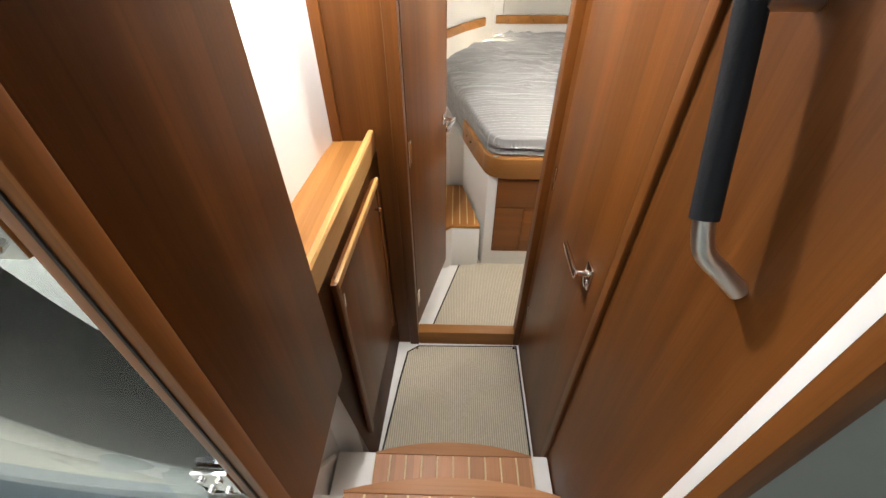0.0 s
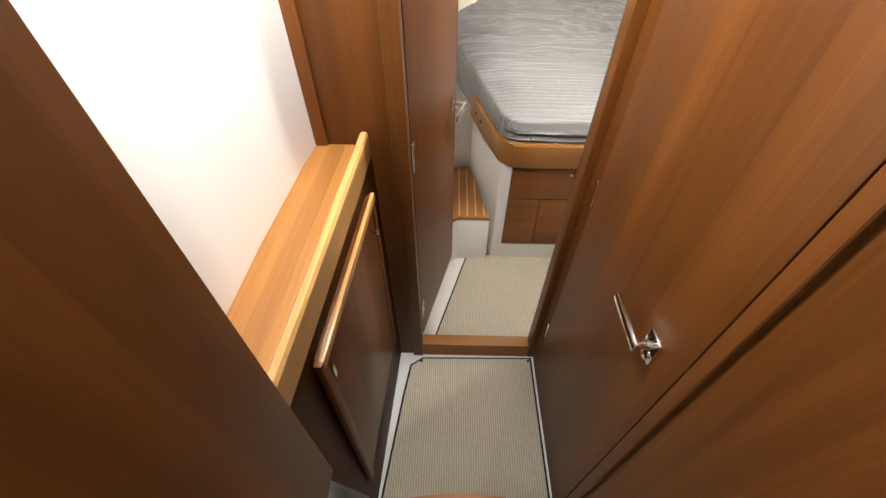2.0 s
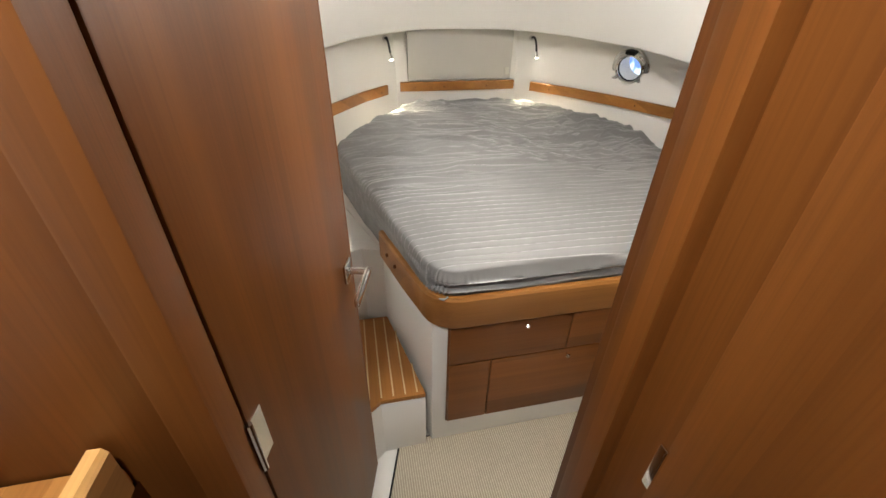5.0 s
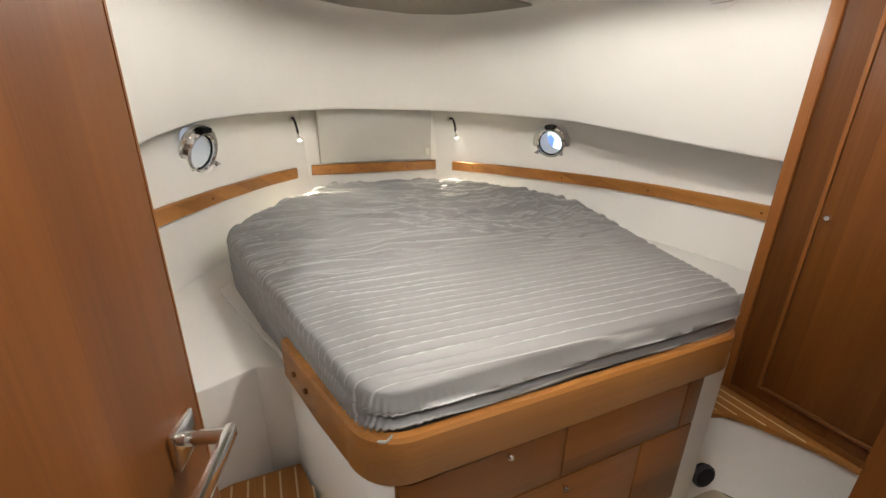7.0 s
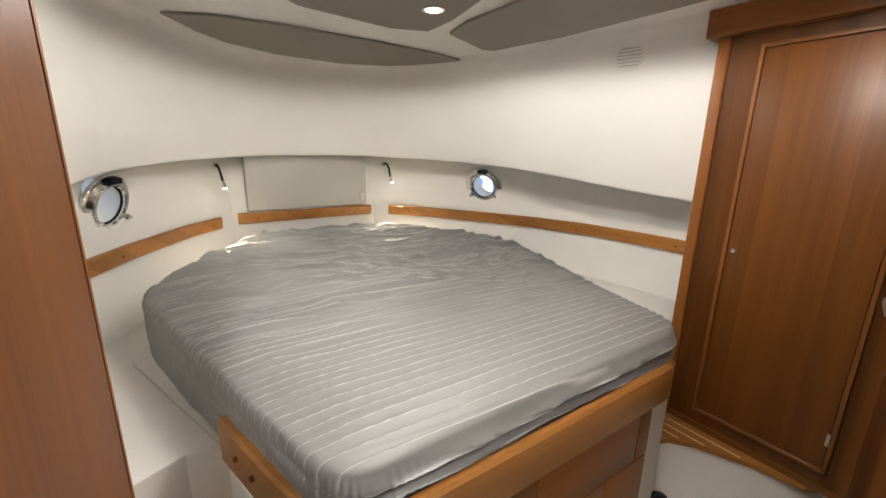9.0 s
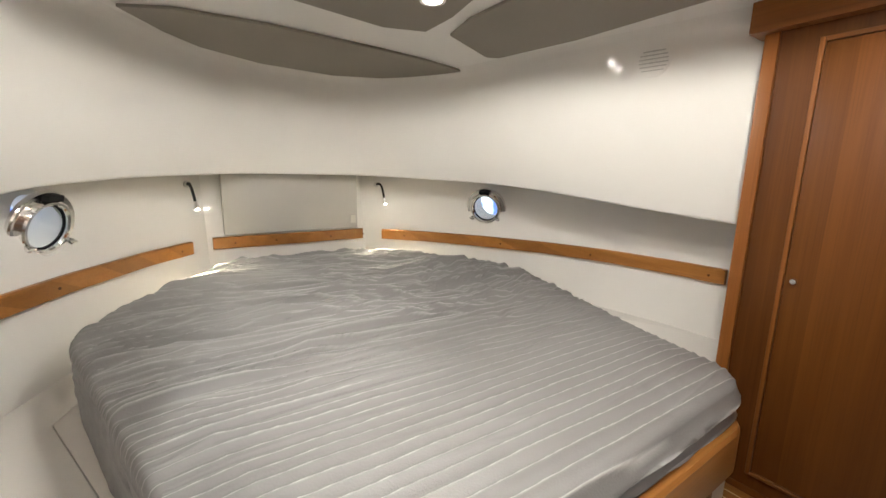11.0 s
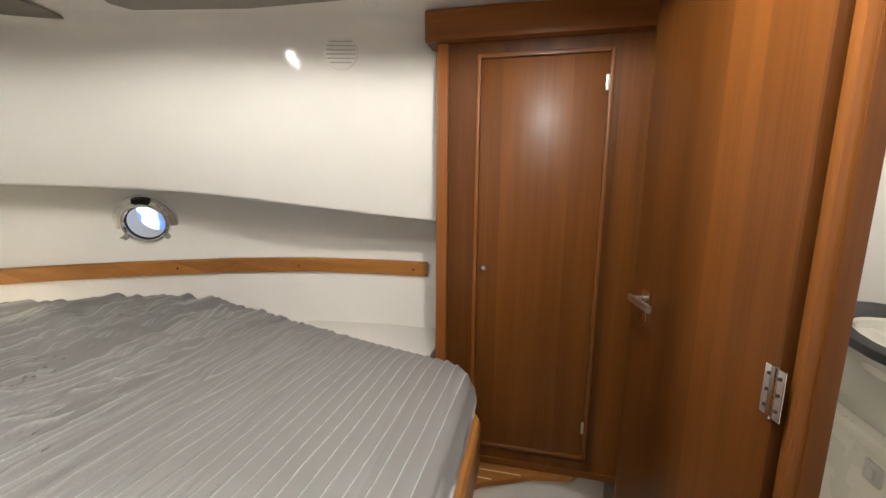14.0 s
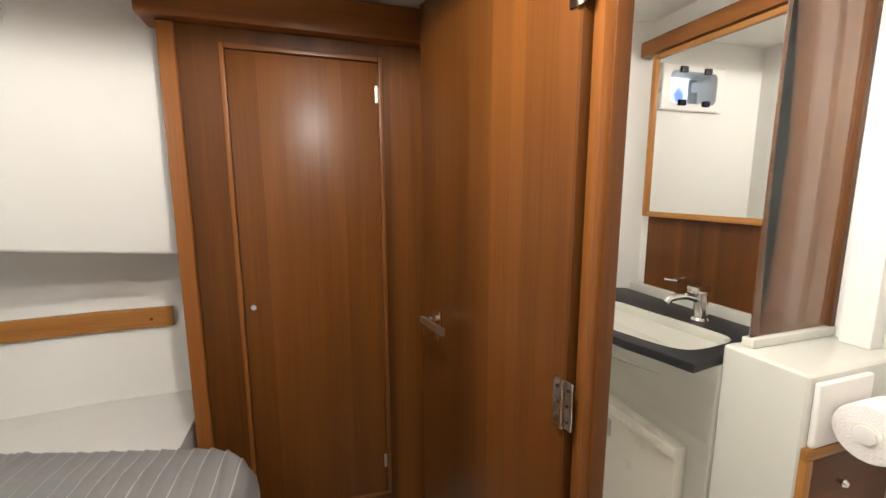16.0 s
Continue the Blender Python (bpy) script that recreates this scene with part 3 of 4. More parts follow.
def tread(z, y0, y1, x0, x1, bow):
    n = 12
    front = [(x0 + (x1 - x0) * k / n, y1 + bow * (1 - (2 * k / n - 1) ** 2)) for k in range(n + 1)]
    t = part("tread", prism([(x1, y0), (x0, y0), (x0, y1 - 0.0045), (x1, y1 - 0.0045)], z - 0.026, z - 0.004, 0.002), caulk, st, "teak tread with pale caulk lines")
    part("nosing", prism([(x1, y1 - 0.004), (x0, y1 - 0.004)] + [(x, y + 0.003) for x, y in front], z - 0.030, z, 0.004), tread_wood, t, "rounded teak nosing")
    count = 10
    for k in range(count):
        a0, a1 = x0 + (x1 - x0) * (k + 0.06) / count, x0 + (x1 - x0) * (k + 0.94) / count
        part("plank", box(a0, a1, y0, y1 - 0.005, z - 0.006, z, 0.001, seg=1), plank_y, t)


tread(0.300, 0.312, 0.522, -0.258, 0.298, 0.040)
tread(0.555, 0.148, 0.312, -0.288, 0.314, 0.040)


def floor_mat(name, poly, z, label):
    m = thing(name, label, "mat", (sum(p[0] for p in poly) / len(poly), sum(p[1] for p in poly) / len(poly), z))
    c = Vector((sum(p[0] for p in poly) / len(poly), sum(p[1] for p in poly) / len(poly)))
    part("binding", prism(poly, z + 0.001, z + 0.008, 0.002), black, m, "dark bound edge")
    inner = []
    for i, p in enumerate(poly):
        a, b_, q = Vector(poly[i - 1]), Vector(p), Vector(poly[(i + 1) % len(poly)])
        n0 = Vector(((b_ - a).y, -(b_ - a).x)).normalized()
        n1 = Vector(((q - b_).y, -(q - b_).x)).normalized()
        k = (n0 + n1).normalized()
        k = k / max(0.3, k.dot(n0)) * 0.009
        s = 1 if (c - b_).dot(k) > 0 else -1
        inner.append(tuple(b_ + s * k))
    part("weave", prism(inner, z + 0.004, z + 0.0115, 0.002), mat_weave, m, "beige ribbed weave")
    return m, inner


m1, _ = floor_mat("floor_mat", [(-0.295, 0.56), (0.355, 0.56), (0.354, 1.205), (-0.165, 1.195), (-0.222, 1.155), (-0.245, 1.0)], 0.0, "beige ribbed boat mat with dark binding in the passage")
for sx, sy in ((-0.17, 1.172), (0.336, 1.185)):
    part("stud", disc((sx, sy, 0.0125), (0, 0, 1), 0.0065, 0.003, 14), chrome, m1, "chrome snap stud")
floor_mat("floor_mat", [(-0.12, 1.36), (0.06, 1.965), (1.60, 2.01), (1.70, 1.80), (1.10, 1.42), (0.40, 1.36)], FLOOR, "beige ribbed boat mat with dark binding beside the berth")

# ---- setting: main bulkhead and cabin shell ----
solid("wall_bulkhead_port", box(-0.66, JL - 0.045, BULK0, BULK1, FLOOR, TOP), panel_wood, "varnished mahogany bulkhead")
solid("trim_bulkhead", box(-0.425, -0.385, BULK0 - 0.014, BULK0 - 0.001, 1.161, TOP, 0.005), mid_z, "varnished corner trim")
solid("jamb_port", box(JL - 0.045, JL, BULK0 - 0.012, BULK1 + 0.004, FLOOR, TOP - 0.16, 0.004), panel_wood, "mahogany door jamb")
solid("jamb_starboard", box(JR, JR + 0.042, BULK0 - 0.006, BULK1 + 0.012, FLOOR, TOP - 0.16, 0.004), panel_wood, "dark mahogany door jamb")
solid("wall_bulkhead_starboard", box(JR + 0.042, 0.42, BULK0, BULK1, FLOOR, TOP), panel_wood, "varnished mahogany bulkhead")
solid("lintel_bulkhead", box(JL - 0.045, JR + 0.042, BULK0, BULK1, TOP - 0.16, TOP), panel_wood, "mahogany panel over the cabin door")
solid("sill_cabin", box(JL, JR, BULK0 - 0.006, BULK1 + 0.01, FLOOR, 0.095, 0.006), trim_x, "raised teak door sill")

leaf = thing("cabin_door", "open varnished mahogany cabin door with chrome lever", "door", (JL + 0.002, 1.266, 0.105), math.degrees(math.atan2(1.762 - 1.266, -0.037 - JL)))
part("leaf", box(0.0, 0.515, 0.0, 0.032, 0.0, 1.83, 0.003), panel_wood, leaf, local=True)
part("edge", box(0.5152, 0.5185, 0.0, 0.032, 0.0, 1.83), mid_z, leaf, "edge lipping", local=True)
for sy in (-1, 1):
    yy = 0.032 if sy > 0 else 0.0
    h = part("handle", box(0.44, 0.488, yy, yy + sy * 0.008, 0.905, 0.953, 0.003), chrome, leaf, "polished chrome lever handle", local=True)
    part("spindle", tube([(0.464, yy, 0.929), (0.464, yy + sy * 0.052, 0.929)], 0.0085), chrome, h, local=True)
    part("lever", box(0.345, 0.474, yy + sy * 0.046, yy + sy * 0.058, 0.919, 0.938, 0.004), chrome, h, local=True)
for hz in (0.19, 0.98):
    hg = part("hinge", box(-0.006, 0.030, -0.0015, 0.0005, hz - 0.045, hz + 0.045), chrome, leaf, "polished steel hinge", local=True)
    part("pin", tube([(-0.004, -0.003, hz - 0.05), (-0.004, -0.003, hz + 0.05)], 0.005, 10), chrome, hg, local=True)

# hull lining with two round ports
pts = hull_line(1.335, 4.18, 0, 1, 40)
outline = pts + [(MID + 0.49, 4.25), (MID - 0.49, 4.25)] + [(2 * MID - x, y) for x, y in reversed(pts)]
hl = solid("wall_hull", sweep(outline, [(-0.04, FLOOR), (-0.03, 0.64), (-0.012, 0.80), (0.0, 0.92), (0.04, 1.10), (0.10, 1.30), (0.16, 1.45), (0.26, 1.45), (0.06, FLOOR)]), gel, "white glossy hull lining with round ports")
PORTY, PORTZ = 3.585, 1.155
ports = []
for s in (1, -1):
    dy = 0.05
    tx, ty = s * (hull(PORTY + dy) - hull(PORTY - dy)), 2 * dy
    nrm = Vector((-s * ty, s * tx, 0)).normalized()
    if nrm.x * s > 0:
        nrm = -nrm
    nrm = (nrm + Vector((0, 0, -0.27))).normalized()
    ports.append((Vector((MID + s * (hull(PORTY) + 0.060), PORTY, PORTZ)), nrm))
cut(hl, [disc(c, n, 0.098, 0.4, 40) for c, n in ports])
for c, n in ports:
    p = thing("porthole", "round polished steel porthole with a hinged glass", "porthole", c)
    part("flange", ring(c + n * 0.006, n, 0.095, 0.133, 0.016, bevel=0.005), chrome, p)
    part("frame", ring(c + n * 0.022, n, 0.082, 0.103, 0.022, bevel=0.006), chrome, p)
    part("seal", ring(c + n * 0.012, n, 0.078, 0.096, 0.012, bevel=0.002), black, p, "black rubber seal")
    pane = part("pane", disc(c + n * 0.012, n, 0.0785, 0.006, 40), clear, p, "clear glass pane")
    pane.visible_shadow = False
    side = n.cross(Vector((0, 0, 1))).normalized()
    up = side.cross(n)
    for ang in (215, 325):
        q = c + n * 0.03 + 0.105 * (math.cos(radians(ang)) * side + math.sin(radians(ang)) * up)
        dg = part("dog", disc(q, n, 0.013, 0.034, 16, bevel=0.003), chrome, p, "screw-down dog")
        part("thumb", tube([q + n * 0.02 - side * 0.016, q + n * 0.02 + side * 0.016], 0.005, 8), chrome, dg)
    bh = box(-0.032, 0.032, -0.014, 0.014, -0.012, 0.012, 0.004)
    bmesh.ops.transform(bh, verts=bh.verts, matrix=Matrix.Translation(c + n * 0.028 + up * 0.112) @ Matrix((side, n, up)).transposed().to_4x4())
    part("hinge", bh, black, p, "dark hinge block")

# coach roof sides above the side deck: lining, underside and rounded lip
pts = [(coach(y), y) for y in np.linspace(1.335, 4.02, 40)]
cl = [(MID + a, y) for a, y in pts] + [(MID + 0.30, 4.08), (MID + 0.15, 4.10), (MID - 0.15, 4.10), (MID - 0.30, 4.08)] + [(MID - coach_port(y), y) for a, y in reversed(pts)]
b = bmesh.new()
rows = []
for i, (x, y) in enumerate(cl):
    d = Vector((cl[min(i + 1, len(cl) - 1)][0] - cl[max(i - 1, 0)][0], cl[min(i + 1, len(cl) - 1)][1] - cl[max(i - 1, 0)][1])).normalized()
    out = Vector((-d.y, d.x)) * -1
    z = lip(y) if x > MID else lip_port(y)
    prof = [(0.40, z + 0.02), (0.012, z), (0.004, z + 0.003), (0.0, z + 0.010), (-0.012, 1.55), (-0.034, CEIL - 0.085), (-0.038, CEIL - 0.045), (-0.046, CEIL - 0.018), (-0.066, CEIL - 0.003), (-0.11, CEIL + 0.002), (-0.11, CEIL + 0.10), (0.40, CEIL + 0.10)]
    rows.append([b.verts.new((x + out.x * o, y + out.y * o, h)) for o, h in prof])
for r0, r1 in zip(rows, rows[1:]):
    for k in range(len(r0)):
        b.faces.new((r0[k], r0[(k + 1) % len(r0)], r1[(k + 1) % len(r0)], r1[k]))
solid("wall_coach_roof", b, gel, "white glossy coach roof lining", smooth=40)
solid("ceiling_cabin", box(-0.7, 2.4, HEADY0 + 0.014, 4.3, CEIL, CEIL + 0.05), gel_matt, "white cabin ceiling with taupe vinyl panels")
solid("wall_cabin_aft_port", box(-0.66, -0.24, BULK1, 1.36, 1.12, CEIL + 0.05), gel_matt, "white corner of the cabin lining")
solid("wall_cabin_corner_port", box(-0.66, -0.45, BULK1, 1.36, FLOOR, 1.119), gel_matt, "white corner of the cabin lining")
solid("ceiling_cabin_aft", box(-0.24, 0.42, BULK1, HEADY0 + 0.0139, CEIL, CEIL + 0.05), gel_matt, "white cabin ceiling edge")

# headlining panels, lights and hatch
def roof_panel(poly, name="ceiling_panel"):
    return solid(name, prism(poly, CEIL - 0.014, CEIL - 0.001, 0.004), vinyl, "taupe vinyl headlining panel")


roof_panel([(MID - 0.76, 3.50)] + [(MID + x, y) for x, y in ((-0.62, 3.72), (-0.48, 3.87), (-0.2, 4.00), (0.2, 4.02), (0.46, 3.90), (0.62, 3.72), (0.745, 3.47), (0.45, 3.41), (0.2, 3.385), (-0.3, 3.37), (-0.6, 3.41))])
roof_panel([(MID - 0.40, 3.00), (MID - 0.33, 3.055), (MID + 0.08, 3.11), (MID + 0.24, 3.05), (MID + 0.235, 2.86), (MID + 0.18, 2.60), (MID - 0.40, 2.60)])
roof_panel([(MID + 0.345, 3.03), (MID + 0.66, 3.175), (MID + 0.72, 3.15), (MID + 0.79, 2.75), (MID + 0.80, 2.2), (MID + 0.80, 1.42), (MID + 0.30, 1.42), (MID + 0.30, 2.85)])
roof_panel([(MID - 0.52, 3.02), (MID - 0.82, 3.16), (MID - 0.88, 2.75), (MID - 0.88, 1.42), (MID - 0.50, 1.42), (MID - 0.50, 2.85)])
for lx, ly in DOWNLIGHTS:
    dl = thing("ceiling_light", "small round recessed ceiling light with chrome rim", "ceiling light", (lx, ly, CEIL), group="ceiling lights")
    part("rim", ring((lx, ly, CEIL - 0.016), (0, 0, -1), 0.031, 0.044, 0.008, bevel=0.002), chrome, dl)
    part("lens", disc((lx, ly, CEIL - 0.0165), (0, 0, 1), 0.031, 0.004), bulb_glow, dl, "lit frosted lens")
hat = thing("deck_hatch", "closed deck hatch with dark acrylic lid in the ceiling", "hatch", (MID - 0.05, 2.26, CEIL))
b = box(0.56, 1.02, 2.44, 2.50, CEIL - 0.03, CEIL - 0.002, 0.008)
for q in ((0.56, 1.02, 2.04, 2.10), (0.56, 0.62, 2.10, 2.44), (0.96, 1.02, 2.10, 2.44)):
    box(*q, CEIL - 0.03, CEIL - 0.002, 0.008, bm=b)
part("frame", b, gel, hat, "white hatch frame")
part("lid", box(0.62, 0.96, 2.10, 2.44, CEIL - 0.012, CEIL - 0.004, 0.002), slate, hat, "dark smoked acrylic lid")
part("catch", box(0.75, 0.83, 2.425, 2.445, CEIL - 0.035, CEIL - 0.012, 0.004), black, hat)

vent = thing("wall_vent", "round white plastic louvre vent on the lining", "vent", (1.97, 2.48, 1.80))
slope = (coach(2.565) - coach(2.465)) / 0.1
vn, along = Vector((-1, slope, 0)).normalized(), Vector((slope, 1, 0)).normalized()
part("plate", disc((MID + coach(2.515) - 0.034, 2.515, 1.825), vn, 0.062, 0.006, 32, bevel=0.002), gel, vent)
for k in range(6):
    hw = math.sqrt(0.055 ** 2 - (0.036 - k * 0.0145) ** 2)
    part("louvre", tube([Vector((MID + coach(2.515) - 0.034, 2.515, 1.861 - k * 0.0145)) + vn * 0.0035 + along * s for s in (-hw, hw)], 0.0022, 6), panel_grey, vent)

# timber rails along the hull
def hull_rail(line, label):
    r = thing("hull_rail", label, "rail", (line[len(line) // 2][0], line[len(line) // 2][1], 0.905), group="rails round the berth")
    part("batten", sweep(line, [(-0.020, 0.908), (0.0, 0.905), (0.0, 0.976), (-0.016, 0.976), (-0.021, 0.970)]), trim_y, r)
    for k in (0.06, 0.36, 0.64, 0.94):
        i = min(int(k * (len(line) - 1)), len(line) - 2)
        d = Vector((line[i + 1][0] - line[i][0], line[i + 1][1] - line[i][1], 0)).normalized()
        n = Vector((-d.y, d.x, 0))
        part("plug", disc(Vector((*line[i], 0.938)) + n * 0.021, n, 0.0055, 0.004, 12), panel_wood, r, "dark timber plug")
    return r


half = [(MID + hull(y) - 0.003, y) for y in np.linspace(2.28, 4.15, 30)]
hull_rail(half, "long curved teak rail on the white hull lining")
hull_rail([(2 * MID - x, y) for x, y in reversed(half)], "long curved teak rail on the white hull lining")
hull_rail([(MID + 0.465 - 0.93 * k / 8, 4.246) for k in range(9)], "short straight teak rail at the head of the berth")
solid("trim_head_panel", box(MID - 0.40, MID + 0.43, 4.235, 4.30, 0.985, 1.40, 0.006), panel_grey, "flat grey-white panel at the head of the berth")
sk = thing("switch_plate", "small grey switch plate on the head panel", "switch", (1.24, 4.226, 1.05))
part("plate", box(1.225, 1.262, 4.220, 4.227, 1.02, 1.075, 0.003), grey_moulding, sk)

for lx in (0.285, 1.412):
    s = 1 if lx > MID else -1
    rl = thing("reading_lamp", "small flexible black reading lamp, lit, on the lining", "reading lamp", (lx, 4.17, 1.29), group="reading lamps")
    base = Vector((lx, 4.205, 1.285))
    part("base", disc(base + Vector((0, -0.004, 0)), (-s * 0.35, -1, 0), 0.019, 0.02, 20, bevel=0.003), satin, rl)
    tip = Vector((lx + 0.028, 4.13, 1.165))
    part("stem", tube(smooth_line([base + Vector((0, -0.01, 0)), base + Vector((0.006, -0.045, 0.004)), base + Vector((0.016, -0.065, -0.03)), tip + Vector((-0.003, 0.004, 0.03))], 6), 0.0075, 10), black, rl, "black flexible stem")
    part("head", tube([tip + Vector((-0.003, 0.004, 0.03)), tip + Vector((0, 0, 0.01)), tip + Vector((0.002, -0.004, -0.012))], 0.01, 16, taper=[0.008, 0.0115, 0.0125]), chrome, rl, "chrome lamp head")
    part("bulb", disc(tip + Vector((0.0025, -0.005, -0.0145)), (0.05, -0.3, -1), 0.0115, 0.004, 16), bulb_glow, rl, "lit lens")

# ---- berth ----
bed = thing("island_berth", "white moulded island berth with mahogany drawers and teak rim", "bed", (MID, 2.6, FLOOR))
BT = 0.62
# plan of the platform
plan = [(0.205, 1.945), (0.075, 2.42), (-0.16, 3.10), (0.0, 3.5), (0.42, 4.2), (1.28, 4.2), (1.70, 3.5), (1.86, 3.10), (1.62, 2.42), (1.44, 1.945)]
part("base", prism(plan, FLOOR, BT, 0.004), gel, bed, "white moulded berth base")
pl_port = [(0.075, 2.425), (-0.02, 2.46), (-0.13, 2.41), (-0.30, 2.36), (-0.52, 2.36), (-0.49, 2.9), (-0.30, 3.35), (-0.02, 3.80), (0.2, 4.10), (0.42, 4.2), (0.0, 3.5), (-0.16, 3.10)]
part("port_ledge", prism(pl_port, FLOOR, 0.62, 0.012), gel, bed, "white moulded ledge beside the mattress")
part("starboard_ledge", prism([(1.52, 2.18), (2.24, 2.18), (2.21, 2.9), (2.03, 3.35), (1.74, 3.80), (1.5, 4.10), (1.28, 4.2), (1.70, 3.5), (1.86, 3.10), (1.62, 2.42)], 0.24, 0.655, 0.012), gel, bed, "white moulded ledge beside the mattress")
# drawer front panels
FY = 1.944
part("front_panel", box(0.262, 1.308, FY - 0.008, FY + 0.002, 0.04, 0.60, 0.002), panel_wood_x, bed, "mahogany berth front")


def drawer(x0, x1, z0, z1, knob=None):
    d = part("drawer", box(x0, x1, FY - 0.016, FY - 0.0085, z0, z1, 0.002), panel_wood_x, bed)
    if knob:
        part("knob", tube([(knob[0], FY - 0.016 - h, knob[1]) for h in (0, 0.008, 0.016, 0.021)], 0.008, 14, taper=[0.005, 0.005, 0.0095, 0.006]), chrome, d, "small chrome knob")


drawer(0.268, 0.742, 0.392, 0.596, (0.556, 0.56))
drawer(0.749, 1.228, 0.392, 0.596)
drawer(1.234, 1.302, 0.392, 0.596)
drawer(0.268, 0.432, 0.046, 0.385)
drawer(0.438, 1.064, 0.046, 0.385, (0.757, 0.36))
drawer(1.071, 1.302, 0.046, 0.385)
# teak rim round the foot, round at its two corners
def arc(cx, cy, r, a0, a1, n=10):
    return [(cx + r * math.cos(radians(a0 + (a1 - a0) * k / n)), cy + r * math.sin(radians(a0 + (a1 - a0) * k / n))) for k in range(n + 1)]


rim = [(0.060, 2.40), (0.125, 2.16), (0.168, 2.02)] + arc(0.300, 2.030, 0.130, 187, 270) + [(0.6, 1.9), (1.1, 1.9)] + arc(1.32, 2.0, 0.10, 270, 345) + [(1.435, 2.06), (1.47, 2.16)]
part("rim", sweep(rim, [(-0.030, 0.612), (-0.004, 0.604), (0.0, 0.612), (0.0, 0.725), (-0.006, 0.735), (-0.024, 0.735), (-0.030, 0.727)]), trim_x, bed, "rounded teak rim")
for px_, py_ in ((0.083, 2.30), (0.105, 2.215)):
    part("plug", disc((px_, py_, 0.675), (-0.96, -0.28, 0), 0.008, 0.008, 14), panel_wood, bed, "dark timber plug")

# mattress under a fitted sheet: an outline with rounded corners, pleats raised across the top, folds down the sides
def rounded(poly, radii, n=7):
    out = []
    for i, p in enumerate(poly):
        a, b_, c = Vector(poly[i - 1]), Vector(p), Vector(poly[(i + 1) % len(poly)])
        r = radii[i]
        p0, p1 = b_ + (a - b_).normalized() * r, b_ + (c - b_).normalized() * r
        for k in range(n + 1):
            t = k / n
            out.append(tuple(p0 * (1 - t) ** 2 + b_ * 2 * t * (1 - t) + p1 * t * t))
    return out


BED = rounded([(0.205, 1.928), (1.435, 1.928), (1.80, 3.17), (1.725, 3.45), (1.30, 4.08), (0.98, 4.165), (0.72, 4.115), (0.43, 4.13), (0.0, 3.47), (-0.118, 3.17)],
              [0.10, 0.11, 0.12, 0.10, 0.16, 0.08, 0.08, 0.12, 0.10, 0.08])
BED_A = np.array(BED)
BED_B = np.roll(BED_A, -1, axis=0)


def inset(x, y):
    """Distance of a point from the outline."""
    p = np.array((x, y))
    d = BED_B - BED_A
    t = np.clip(((p - BED_A) * d).sum(1) / np.maximum((d * d).sum(1), 1e-12), 0, 1)
    return float(np.sqrt((((BED_A + d * t[:, None]) - p) ** 2).sum(1).min()))


def span_at(y):
    xs = []
    for (xa, ya), (xb, yb) in zip(BED_A, BED_B):
        if (ya - y) * (yb - y) < 0:
            xs.append(xa + (xb - xa) * (y - ya) / (yb - ya))
    return min(xs), max(xs)


def pleats(x, y):
    """Height of the pleated cloth over the mattress, and the strength of its pale lines: woven stripes, plus painted
    sheen on half-pitch wrinkles.
    """
    def n(u, v, w):
        return noise.noise(Vector((u, v, w)))
    loose = min(1, max(0, (y - 2.30) / 0.45))
    a, c = n(x * 0.9, y * 1.6, 0.3), n(x * 2.4, y * 5.0, 1.7)
    ph = (y + 0.03 * (x - MID)) / 0.034 + 0.25 * a + loose * (0.55 * c + 1.1 * n(x * 1.1, y * 2.4, 4.1)) + 0.06 * n(x * 9, y * 9, 5.7)
    f = ph - math.floor(ph)
    saw = f ** 2.0 if f < 0.90 else 0.81 * (1 - f) / 0.10
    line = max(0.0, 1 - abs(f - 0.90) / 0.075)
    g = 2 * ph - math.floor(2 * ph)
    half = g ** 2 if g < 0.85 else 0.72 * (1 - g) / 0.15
    # crests of the half-pitch wrinkles coloured pale, as if catching light
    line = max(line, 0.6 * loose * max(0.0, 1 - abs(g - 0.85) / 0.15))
    taut = min(1, max(0, 0.62 + 1.6 * n(x * 1.5, y * 1.7, 8.2)))
    fold = max(0.0, n(x * 1.3 + y * 0.4, y * 10.0, 6.6)) ** 1.4
    crease = (1 - min(1, 2.2 * abs(n(x * 1.1 + 0.3 * c, y * 13.0, 12.4)))) ** 4
    fine = (1 - min(1, 2.0 * abs(n(x * 1.3 + 0.4 * c, y * 30.0 + 2 * a, 3.9)))) ** 3
    star = min(1, max(0, (x - 0.62) / 0.5)) * loose
    dent = min(0.0, n(x * 15, y * 24 + x * 6, 1.1) + 0.20)
    crush = max(0, 1 - ((x - 1.42) ** 2 / 0.12 + (y - 3.15) ** 2 / 0.25))
    z = -0.010 + 0.0125 * saw * (0.45 + 0.55 * taut) + 0.0055 * half * loose + 0.009 * a + (0.12 + 0.88 * loose) * (0.017 * crease + 0.015 * fold + 0.021 * fine + 0.004 * c)
    z += 0.034 * star * dent + 0.034 * crush * n(x * 14, y * 8 + x * 5, 2.2) + 0.0012 * n(x * 26, y * 26, 3.3)
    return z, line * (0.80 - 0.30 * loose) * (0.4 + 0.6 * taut)


